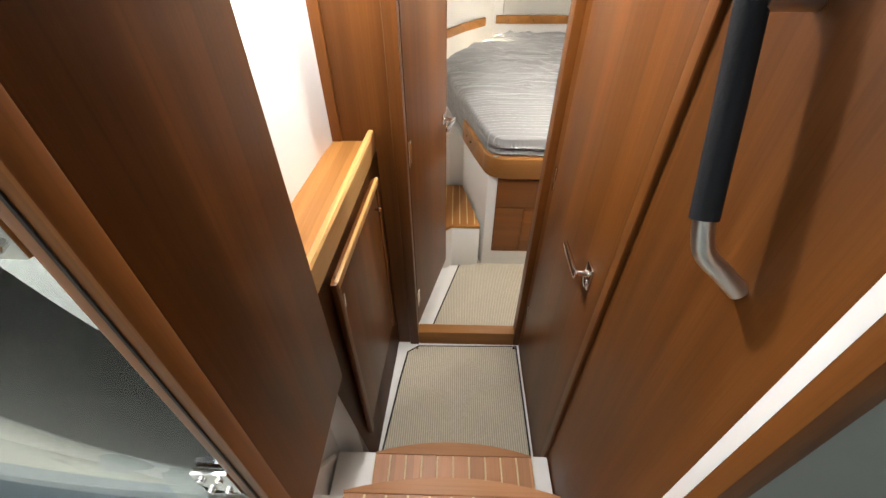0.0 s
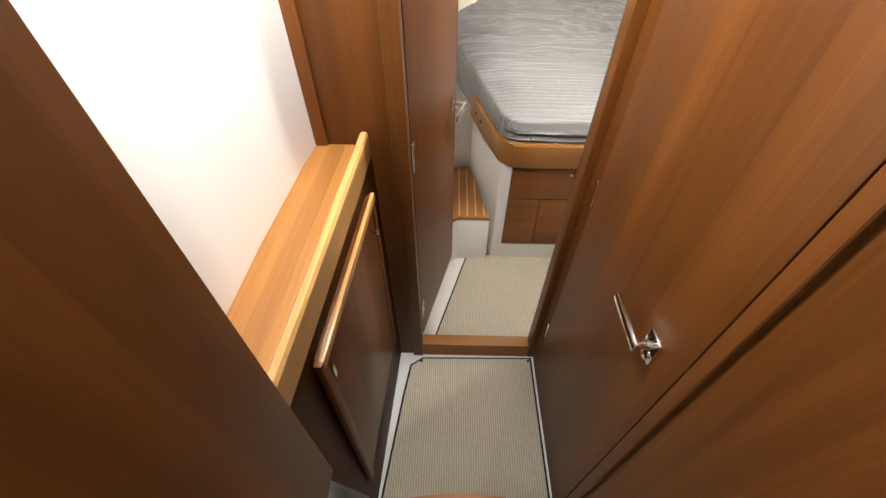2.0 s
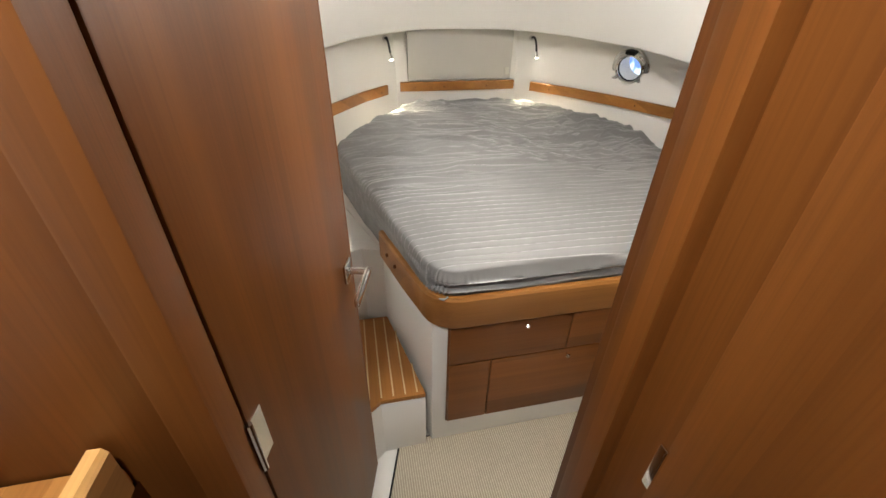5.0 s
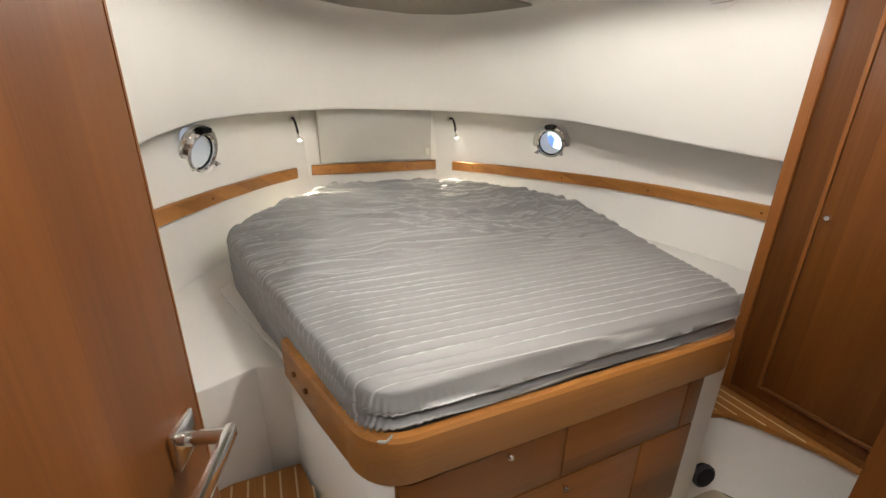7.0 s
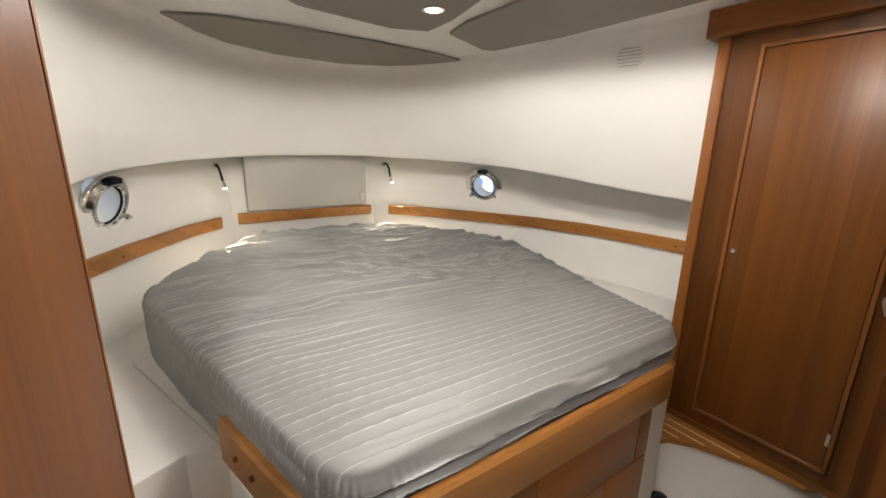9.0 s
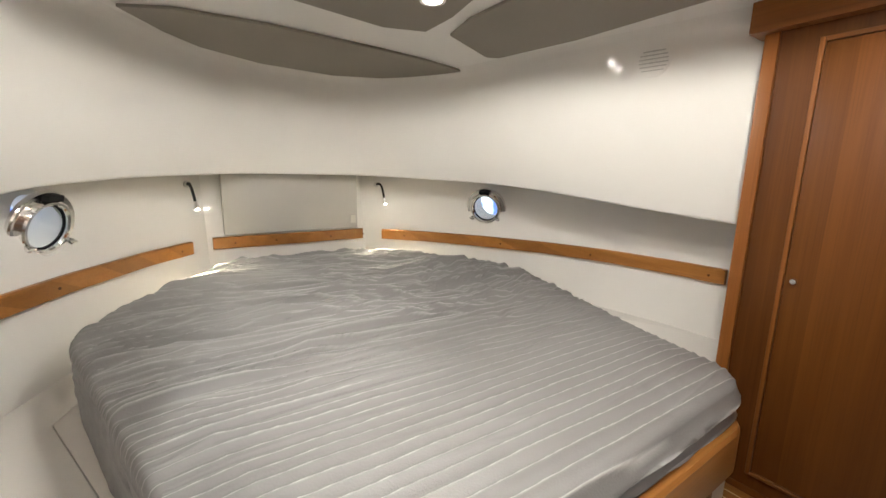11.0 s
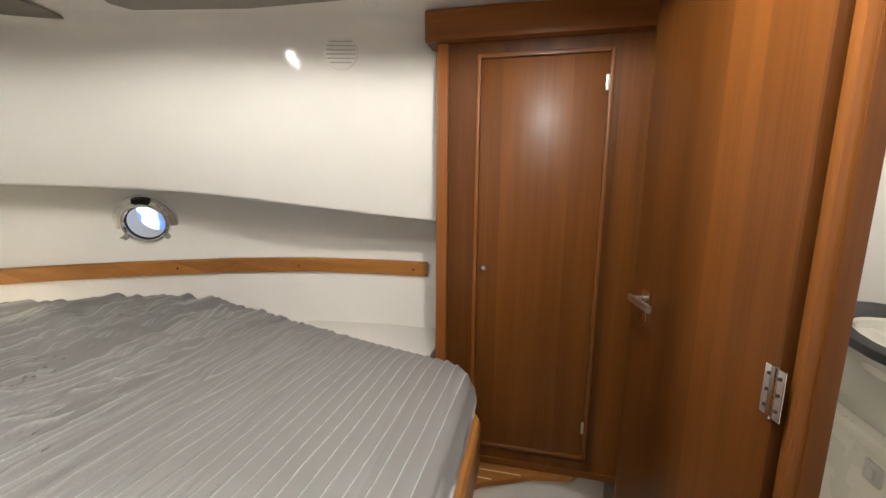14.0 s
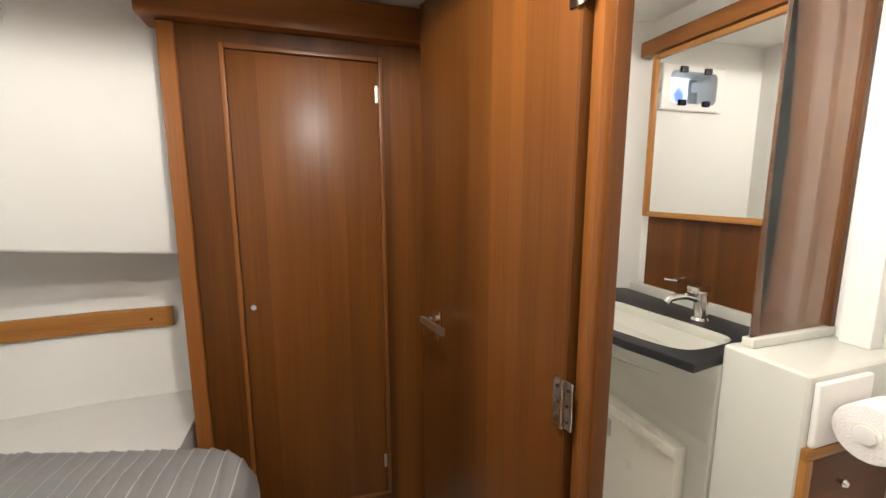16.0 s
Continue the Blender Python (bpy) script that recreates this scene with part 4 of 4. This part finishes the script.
def mattress_mesh():
    nx, ny, r = 120, 1400, 0.022
    ylo, yhi = BED_A[:, 1].min() + 1e-4, BED_A[:, 1].max() - 1e-4
    vs, fs, lines = [], [], []
    for j in range(ny):
        y = ylo + (yhi - ylo) * j / (ny - 1)
        xl, xr = span_at(y)
        for i in range(nx + 1):
            t = i / nx
            t = t + 0.10 * math.sin(2 * math.pi * t) * -0.9
            x = xl + (xr - xl) * t
            near = i in (0, nx) or j in (0, ny - 1)
            d = 0.0 if near else inset(x, y) if min(x - xl, xr - x, y - ylo, yhi - y) < 0.12 or y > 3.3 else 0.12
            drop = r - math.sqrt(max(0, r * r - max(0, r - d) ** 2))
            height, line = pleats(x, y)
            vs.append((x, y, 0.842 + 0.016 * min(1, d / 0.12) - drop + height * (0.35 + 0.65 * min(1, d / 0.03))))
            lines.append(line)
    w_ = nx + 1
    for j in range(ny - 1):
        for i in range(nx):
            a = j * w_ + i
            fs.append((a, a + 1, a + w_ + 1, a + w_))
    loop = list(range(0, nx)) + [j * w_ + nx for j in range(ny - 1)] + [(ny - 1) * w_ + i for i in range(nx, 0, -1)] + [j * w_ for j in range(ny - 1, 0, -1)]
    cx, cy = 0.83, 3.0
    levels = [(0.010, 0.004), (0.020, 0.0055), (0.0225, 0.006), (0.025, 0.0055), (0.036, 0.001), (0.046, -0.006), (0.052, -0.007), (0.057, -0.001), (0.064, 0.003), (0.0665, 0.0035), (0.069, 0.003), (0.082, -0.001), (0.096, -0.006), (0.102, -0.007), (0.108, -0.003), (0.1105, -0.002), (0.113, -0.0025), (0.150, -0.004), (0.185, -0.006)]
    prev = loop
    for k, (dz, out) in enumerate(levels):
        ids, arc_s = [], 0.0
        for q, v in enumerate(loop):
            x, y, z = vs[v]
            p0, p1 = vs[loop[q - 3]], vs[loop[(q + 3) % len(loop)]]
            tx, ty = p1[0] - p0[0], p1[1] - p0[1]
            L = math.hypot(tx, ty) or 1
            nx_, ny_ = ty / L, -tx / L
            foot = max(0, 1 - max(0, y - 1.935) / 0.05)
            corner = math.exp(-((math.hypot(x - 0.23, y - 1.98)) / 0.13) ** 2)
            pl = corner * 0.0042 * math.sin((x - y) * 2 * math.pi / 0.021)
            side = (1 - foot) * (0.006 * noise.noise(Vector((x * 6, y * 6, k * 0.35))) + 0.003 * noise.noise(Vector((x * 20, y * 20, k * 0.2))))
            wave = foot * 0.005 * noise.noise(Vector((x * 7, k * 1.3, 9.1)))
            o = foot * 2.5 * out + 1.4 * wave + side + pl
            zz = max(0.622, 0.812 - dz + foot * 0.010 * noise.noise(Vector((x * 4.5, 4.4, 0.12 * k))))
            ids.append(len(vs))
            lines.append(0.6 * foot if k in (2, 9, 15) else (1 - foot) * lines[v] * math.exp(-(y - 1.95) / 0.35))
            vs.append((x + nx_ * o, y + ny_ * o, min(zz, z - 0.004)))
        for q in range(len(loop)):
            n_ = (q + 1) % len(loop)
            fs.append((prev[q], prev[n_], ids[n_], ids[q]))
        prev = ids
    me = bpy.data.meshes.new("sheet")
    me.from_pydata(vs, [], fs)
    me.attributes.new("stripe_and_glint", "FLOAT", "POINT").data.foreach_set("value", lines)
    b = bmesh.new()
    b.from_mesh(me)
    return b


mt = thing("mattress", "mattress in a wrinkled grey pleated fitted sheet on the berth", "mattress", (MID, 3.0, 0.637))
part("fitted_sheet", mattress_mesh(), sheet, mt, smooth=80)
part("tie_cord", tube(smooth_line([(0.252, 1.914, 0.745), (0.235, 1.905, 0.742), (0.222, 1.91, 0.744), (0.236, 1.902, 0.746)], 5), 0.003, 8), grey_cloth, mt, "pale drawn cord end at the corner")

# ---- side steps beside the berth ----
def planked(name, poly, z, label, cat_at):
    s = thing(name, label, "step", cat_at)
    part("block", prism(poly, FLOOR, z - 0.028, 0.006), gel, s, "white moulded step")
    t = part("tread", prism(poly, z - 0.026, z - 0.002, 0.004), trim_y, s, "teak tread")
    return s, t


s1, t1 = planked("side_step", [(-0.30, 1.86), (-0.035, 1.905), (0.0, 1.932), (0.178, 1.932), (0.070, 2.41), (-0.30, 2.41)], 0.25, "white moulded step with teak tread and pale inlaid lines", (-0.05, 2.1, FLOOR))
for k in range(9):
    x = 0.145 - k * 0.047
    yb = min(2.40, 1.95 + (0.178 - x) * 4.4)
    part("inlay", box(x - 0.003, x + 0.003, 1.944, yb, 0.2475, 0.2495), caulk, t1, "pale inlaid line")
def loft(lower, upper, z0, z1):
    b = bmesh.new()
    rings = []
    for t in (0.0, 0.15, 0.35, 0.6, 0.85, 1.0):
        e = t ** 1.5
        rings.append([b.verts.new((p[0] + (q[0] - p[0]) * (1 - (1 - t) ** 1.7), p[1] + (q[1] - p[1]) * (1 - (1 - t) ** 1.7), z0 + (z1 - z0) * e)) for p, q in zip(lower, upper)])
    for a, c in zip(rings, rings[1:]):
        for k in range(len(a)):
            b.faces.new((a[k], a[(k + 1) % len(a)], c[(k + 1) % len(a)], c[k]))
    b.faces.new(rings[0]), b.faces.new(rings[-1])
    return b


low = [(1.44, 1.946), (1.56, 1.942), (1.63, 1.925), (1.67, 1.85), (1.70, 1.79), (1.80, 1.50), (2.0, 1.45), (2.0, 2.42), (1.61, 2.42)]
upp = [(1.462, 2.03), (1.52, 2.025), (1.60, 2.05), (1.68, 2.0), (1.74, 1.93), (1.84, 1.66), (2.0, 1.45), (2.0, 2.42), (1.61, 2.42)]
s2 = thing("side_step", "white moulded step with teak tread under the wardrobe", "step", (1.68, 2.1, FLOOR))
part("block", loft(low, upp, FLOOR, 0.209), gel, s2, "white moulded step", smooth=50)
t2 = part("tread", prism([(1.452, 2.025), (1.475, 1.992), (1.515, 2.005), (1.60, 2.035), (1.66, 2.01), (1.72, 1.935), (1.80, 1.75), (1.83, 1.60), (2.0, 1.45), (2.0, 2.42), (1.61, 2.42)], 0.211, 0.234, 0.004), trim_y, s2, "teak tread")
for k in range(7):
    x = 1.508 + k * 0.047
    y0 = float(np.interp(x, [1.452, 1.475, 1.515, 1.60, 1.66, 1.72, 1.80, 1.83], [2.025, 1.992, 2.005, 2.035, 2.01, 1.935, 1.75, 1.60])) + 0.022
    part("inlay", box(x - 0.003, x + 0.003, y0, 2.12 + (x - 1.48) * 2.4 if x < 1.60 else 2.41, 0.2335, 0.2352), caulk, t2, "pale inlaid line")
sp = thing("floor_vent", "round black grille in the white step riser", "vent", (1.50, 1.945, FLOOR))
part("grille", disc((1.500, 1.948, 0.045), (-0.2, -0.97, 0.1), 0.043, 0.03, 28, bevel=0.004), black, sp)
part("rim", ring((1.498, 1.940, 0.046), (-0.2, -0.97, 0.1), 0.038, 0.048, 0.016, 32, bevel=0.003), slate, sp)

# bright plain distance outside the ports
for cx, cy, cz in ((2.9, 4.2, 1.15), (-1.2, 4.2, 1.15), (2.9, 1.1, 2.0)):
    solid("backdrop", box(cx - 0.01, cx + 0.01, cy - 1.0, cy + 1.0, cz - 0.7, cz + 0.7), outside, "bright daylight outside")

solid("backdrop", box(-3.2, 5.0, 6.0, 6.02, -0.6, 2.6), outside, "bright daylight outside")

# ---- wardrobe ----
wd = thing("wardrobe", "tall varnished mahogany wardrobe with a single framed door", "wardrobe", (WX + 0.2, 1.8, 0.2))
Y0, Y1 = 1.40, 2.141
part("carcass", box(WX, WX + 0.30, Y0, Y1, 0.236, 1.85), panel_wood, wd)
part("cornice", box(WX - 0.040, WX + 0.30, Y0, Y1 + 0.045, 1.832, CEIL - 0.004, 0.006), mid_y, wd, "varnished cornice")
part("corner_post", box(WX - 0.012, WX + 0.012, Y1 - 0.034, Y1 + 0.008, 0.236, 1.831, 0.006, seg=3), mid_z, wd, "varnished corner post")
part("plinth", box(WX - 0.006, WX + 0.001, Y0, Y1 - 0.03, 0.236, 0.262, 0.002), panel_wood_y, wd)
D = (1.560, 2.006, 0.318, 1.788)
wdoor = part("door", box(WX - 0.010, WX - 0.0005, D[0] + 0.016, D[1] - 0.016, D[2] + 0.016, D[3] - 0.016, 0.002), wood("mahogany_door_veneer", (0.178, 0.0605, 0.0115), (0.088, 0.0280, 0.0052), coat=0.15), wd, "mahogany veneer door")
for q in ((D[0], D[0] + 0.014, D[2], D[3]), (D[1] - 0.014, D[1], D[2], D[3])):
    part("moulding", box(WX - 0.015, WX - 0.0005, *q, 0.004, seg=3), mid_z, wd, "thin teak moulding")
for q in ((D[0] + 0.014, D[1] - 0.014, D[2], D[2] + 0.014), (D[0] + 0.014, D[1] - 0.014, D[3] - 0.014, D[3])):
    part("moulding", box(WX - 0.015, WX - 0.0005, *q, 0.004, seg=3), mid_y, wd, "thin teak moulding")
part("knob", tube([(WX - h, 1.963, 1.048) for h in (0.010, 0.016, 0.026, 0.034)], 0.009, 16, taper=[0.006, 0.006, 0.0115, 0.008]), chrome, wdoor, "small chrome knob")
for hz in (1.68, 0.45):
    hg = part("hinge", box(WX - 0.0145, WX - 0.010, 1.574, 1.584, hz - 0.024, hz + 0.024, 0.001), satin, wdoor, "small brass-steel hinge")

# ---- washroom (head) ----
hd = thing("washroom_door", "open varnished mahogany washroom door with chrome lever", "door", (HR + 0.004, HEADY1 + 0.02, FLOOR + 0.1), math.degrees(math.atan2(1.466 - 1.358, 1.665 - 1.098)))
part("leaf", box(0.0, 0.565, -0.016, 0.016, 0.0, 1.88, 0.003), panel_wood, hd, local=True)
part("edge", box(0.5652, 0.5685, -0.016, 0.016, 0.0, 1.88), panel_wood, hd, local=True)
h = part("handle", box(0.45, 0.495, 0.016, 0.023, 1.02, 1.065, 0.003), chrome, hd, "polished chrome lever handle", local=True)
part("spindle", tube([(0.472, 0.02, 1.043), (0.472, 0.062, 1.043)], 0.0085), chrome, h, local=True)
part("lever", box(0.36, 0.484, 0.056, 0.067, 1.033, 1.053, 0.004), satin, h, local=True)
part("keyhole", disc((0.472, 0.019, 0.985), (0, 1, 0), 0.013, 0.006, 16, bevel=0.002), chrome, h, local=True)
for hz in (0.25, 1.02, 1.72):
    butt_hinge(hd, (0.004, 0.0165, hz), (0, 1, 0), (1, 0, 0))
solid("jamb_washroom", box(1.068, HR, HEADY0 + 0.004, HEADY1 + 0.018, FLOOR, CEIL, 0.004), mid_z, "varnished door jamb of the washroom")
solid("jamb_washroom_rebate", box(1.060, 1.0675, HEADY0 + 0.008, HEADY1 + 0.002, FLOOR, CEIL, 0.003), panel_wood, "mahogany door stop")
solid("jamb_washroom_far", box(HL - 0.05, HL, HEADY0 - 0.015, HEADY1 + 0.01, FLOOR, CEIL, 0.004), panel_wood, "mahogany door jamb of the washroom")
solid("wall_washroom_fore", box(HR, 2.3, HEADY0, HEADY1 - 0.01, FLOOR, TOP), gel_matt, "white washroom bulkhead")
solid("wall_washroom_corner", box(0.385, HL - 0.05, HEADY0, HEADY1, FLOOR, TOP), panel_wood, "mahogany bulkhead")
solid("wall_corner_return", box(0.385, 0.42, BULK1, HEADY0, FLOOR, TOP), panel_wood, "mahogany return")
solid("ceiling_washroom", box(RX + 0.04, 2.3, 0.05, HEADY0, 2.05, 2.09), gel_matt, "white washroom ceiling")
solid("lintel_washroom", box(HL, 1.060, HEADY0, HEADY1, CEIL - 0.06, TOP), panel_wood, "mahogany panel over the washroom door")
side = solid("wall_washroom_side", prism([(1.90, 0.40), (1.90, 0.46), (2.0, 0.652), (2.0, HEADY0), (2.08, HEADY0), (2.08, 0.40)], FLOOR, 2.05), gel, "white washroom side with a rectangular port")
PORT2 = pose(2.0, 0.858, 1.834)
c = box(-0.2, 0.2, -0.138, 0.138, -0.070, 0.070, 0.03, seg=4)
bmesh.ops.transform(c, verts=c.verts, matrix=PORT2)
cut(side, [c])
solid("wall_washroom_aft", box(RX + 0.05, 1.8995, 0.40, 0.45, FLOOR, 2.05), gel_matt, "white washroom wall")
pt = thing("washroom_port", "rectangular white-framed opening port with black catches", "window", (2.0, 0.858, 1.834), 0)
part("window_frame", carved(box(-0.024, 0.010, -0.183, 0.183, -0.098, 0.098, 0.011, seg=3), [box(-0.1, 0.1, -0.136, 0.136, -0.068, 0.068, 0.03, seg=4)]), plastic, pt, "rounded white plastic frame", local=True)
pp = part("pane", box(0.0, 0.005, -0.137, 0.137, -0.069, 0.069), clear, pt, "clear pane", local=True)
pp.visible_shadow = False
for yy in (-0.07, 0.07):
    part("catch", box(-0.038, -0.022, yy - 0.018, yy + 0.018, -0.078, -0.054, 0.003), black, pt, local=True)
    part("hinge", box(-0.036, -0.022, yy - 0.018, yy + 0.018, 0.060, 0.086, 0.003), slate, pt, local=True)
# splash panel and mirror
solid("wall_splash_panel", box(1.20, 1.845, 0.451, 0.470, 0.98, 1.98), panel_wood, "mahogany splash panel")
mi = thing("mirror", "teak-framed mirror on the mahogany washroom panel", "mirror", (1.61, 0.48, 1.28))
MX = (1.352, 1.845, 1.283, 1.90)
part("glass", box(MX[0] + 0.01, MX[1] - 0.01, 0.492, 0.497, MX[2] + 0.01, MX[3] - 0.01), mirror_mat, mi, "silvered glass")
for q, w_ in (((MX[0], MX[0] + 0.020, MX[2], MX[3]), trim_z), ((MX[1] - 0.020, MX[1], MX[2], MX[3]), trim_z), ((MX[0] + 0.02, MX[1] - 0.02, MX[2], MX[2] + 0.020), trim_x), ((MX[0] + 0.02, MX[1] - 0.02, MX[3] - 0.020, MX[3]), trim_x)):
    part("frame", box(q[0], q[1], 0.471, 0.507, q[2], q[3], 0.004), w_, mi, "teak frame")
solid("trim_mirror_top", box(1.30, 1.90, 0.471, 0.515, 1.905, 1.96, 0.004), panel_wood_x, "mahogany valance over the mirror")
# vanity
va = thing("vanity_unit", "pale grey moulded vanity with cream door and dark basin rim", "vanity", (1.6, 0.65, FLOOR))
part("body", prism([(1.252, 0.471), (1.899, 0.471), (1.997, 0.66), (1.997, 0.797), (1.252, 0.797)], FLOOR, 0.937, 0.003), grey_moulding, va)
part("upstand", box(1.252, 1.899, 0.471, 0.492, 0.938, 1.0, 0.005), grey_moulding, va)
b = prism([(1.235, 0.905), (1.32, 0.925), (1.42, 0.955), (1.52, 0.965), (1.64, 0.955), (1.78, 0.92), (1.998, 0.87), (1.998, 0.655), (1.910, 0.494), (1.255, 0.494), (1.255, 0.78)], 0.938, 0.965, 0.006)
front = [(1.253, 0.799), (1.32, 0.870), (1.42, 0.930), (1.52, 0.952), (1.64, 0.942), (1.78, 0.908), (1.996, 0.86)]
ab = bmesh.new()
rows = [[ab.verts.new((x, 0.7965 + (y - 0.7965) * k ** 1.6, 0.70 + 0.236 * k)) for x, y in front] for k in (0.0, 0.15, 0.3, 0.5, 0.7, 0.85, 1.0)]
rows.append([ab.verts.new((x, 0.78, 0.936)) for x, y in front])
rows.append([ab.verts.new((x, 0.78, 0.70)) for x, y in front])
for r0, r1 in zip(rows, rows[1:] + rows[:1]):
    for k in range(len(front) - 1):
        ab.faces.new((r0[k], r0[k + 1], r1[k + 1], r1[k]))
ab.faces.new([r[0] for r in rows]), ab.faces.new([r[-1] for r in rows])
part("apron", ab, grey_moulding, va, "swept moulded apron under the basin", smooth=50)
wt = thing("washbasin", "dark grey solid-surface washbasin with a pale bowl", "washbasin", (1.58, 0.7, 0.928))
top = part("slab", b, slate, wt)
bowl_poly = [(1.300, 0.80), (1.325, 0.865), (1.41, 0.900), (1.54, 0.925), (1.68, 0.90), (1.78, 0.83), (1.79, 0.74), (1.75, 0.695), (1.60, 0.675), (1.40, 0.650), (1.32, 0.665)]
cut(top, [prism([(1.55 + (p.x - 1.55) * 0.97, 0.785 + (p.y - 0.785) * 0.97) for p in smooth_line([(*p, 0) for p in bowl_poly], 5, True)], 0.90, 1.0)])
b = bmesh.new()
cx, cy = 1.55, 0.785
rings = []
for s, z in ((1.0, 0.966), (0.985, 0.968), (0.955, 0.962), (0.93, 0.93), (0.85, 0.87), (0.6, 0.845), (0.2, 0.84)):
    rings.append([b.verts.new((cx + (x - cx) * s, cy + (y - cy) * s, z)) for x, y in [p[:2] for p in smooth_line([(*p, 0) for p in bowl_poly], 5, True)]])
for a, c in zip(rings, rings[1:]):
    for k in range(len(a)):
        b.faces.new((a[k], a[(k + 1) % len(a)], c[(k + 1) % len(a)], c[k]))
b.faces.new(rings[-1])
part("basin", b, grey_moulding, wt, "pale moulded basin bowl")
part("waste", disc((cx, cy, 0.8425), (0, 0, 1), 0.022, 0.004, 20), chrome, wt, "chrome waste")
cd = part("door", box(1.318, 1.90, 0.798, 0.838, 0.10, 0.665, 0.004), cream, va, "cream lacquered door")
part("top_rail", box(1.308, 1.90, 0.838, 0.856, 0.638, 0.672, 0.005), cream, cd)
lt = part("latch", box(1.572, 1.632, 0.838, 0.846, 0.545, 0.605, 0.005), satin, cd, "square steel push latch")
part("button", disc((1.602, 0.848, 0.575), (0, 1, 0), 0.016, 0.006, 20, bevel=0.002), chrome, lt)
fa = thing("basin_tap", "chrome single-lever mixer tap on the basin top", "tap", (1.475, 0.60, 0.965))
part("body", tube([(1.475, 0.600, z) for z in (0.965, 0.972, 0.98, 1.06)], 0.02, 20, taper=[0.026, 0.026, 0.021, 0.02]), chrome, fa)
part("spout", tube(smooth_line([(1.475, 0.605, 1.035), (1.49, 0.65, 1.05), (1.50, 0.70, 1.045), (1.503, 0.715, 1.03)], 5), 0.011, 14), chrome, fa)
part("lever", box(1.455, 1.495, 0.585, 0.645, 1.062, 1.085, 0.006), chrome, fa)
hk = thing("robe_hook", "small chrome hook on the white washroom side", "hook", (1.977, 0.62, 1.797))
part("base", disc((1.977, 0.617, 1.797), (-0.886, 0.463, 0), 0.013, 0.010, 18, bevel=0.002), chrome, hk)
part("peg", tube([(1.975, 0.618, 1.797), (1.950, 0.631, 1.795), (1.945, 0.634, 1.808)], 0.005, 10), chrome, hk)
hb = thing("hose_bracket", "small chrome shower bracket on the splash panel", "bracket", (1.66, 0.47, 1.05))
part("arm", tube([(1.66, 0.47, 1.06), (1.66, 0.51, 1.055)], 0.006, 10), chrome, hb)
part("clip", tube([(1.70, 0.512, 1.05), (1.64, 0.515, 1.055)], 0.006, 10), chrome, hb)
# cabinet with paper holder
bx = thing("toilet_cabinet", "pale grey moulded cabinet with a mahogany drawer", "cabinet", (1.15, 0.62, FLOOR))
part("body", box(1.055, 1.25, 0.451, 0.795, FLOOR, 1.0, 0.014, seg=3), grey_moulding, bx)
dr = part("drawer", box(1.042, 1.054, 0.47, 0.785, 0.50, 0.815, 0.003), panel_wood_y, bx, "mahogany drawer front")
for q in ((0.455, 0.80, 0.81, 0.835), (0.455, 0.80, 0.48, 0.505)):
    part("frame_rail", box(1.038, 1.054, *q, 0.004), trim_y, dr)
part("frame_post", box(1.038, 1.054, 0.775, 0.80, 0.506, 0.809, 0.004), trim_z, dr)
part("knob", tube([(1.042 - h, 0.68, 0.74) for h in (0, 0.008, 0.016, 0.022)], 0.008, 14, taper=[0.005, 0.005, 0.0095, 0.006]), chrome, dr)
ph = thing("paper_holder", "white plastic toilet paper holder with a roll", "paper holder", (1.04, 0.7, 0.84))
part("backplate", box(1.040, 1.054, 0.60, 0.782, 0.835, 0.985, 0.006, seg=3), plastic, ph)
part("roll", disc((0.980, 0.685, 0.900), (0, 1, 0), 0.060, 0.105, 40, bevel=0.006), paper, ph, "white paper roll")
part("core", ring((0.980, 0.738, 0.900), (0, 1, 0), 0.012, 0.024, 0.004, 24), cream, ph, "cardboard core")
part("hub", disc((0.980, 0.742, 0.900), (0, 1, 0), 0.019, 0.010, 24, bevel=0.003), plastic, ph, "white plastic hub")
# glass screen on the cabinet
sc = thing("shower_screen", "clear glass screen in a grey channel on the cabinet", "screen", (1.21, 0.6, 1.0))
part("channel", box(1.195, 1.225, 0.452, 0.765, 1.001, 1.025, 0.003), grey_moulding, sc)
pane = part("pane", box(1.208, 1.212, 0.452, 0.76, 1.02, 1.95, 0.001), clear, sc, "clear glass pane")
pane.visible_shadow = False
solid("wall_column", box(1.10, 1.165, 0.451, 0.50, 1.001, 2.05, 0.004), gel, "white corner column")
hk = thing("wall_hook", "small chrome coat hook on the washroom wall", "hook", (1.98, 0.61, 1.80), -21.04)
part("plate", box(-0.006, 0.0, -0.012, 0.012, -0.035, 0.035, 0.003), chrome, hk, local=True)
part("peg", tube(smooth_line([(-0.006, 0, -0.005), (-0.025, 0, -0.015), (-0.04, 0, 0.005)], 4), 0.006, 10), chrome, hk, local=True)
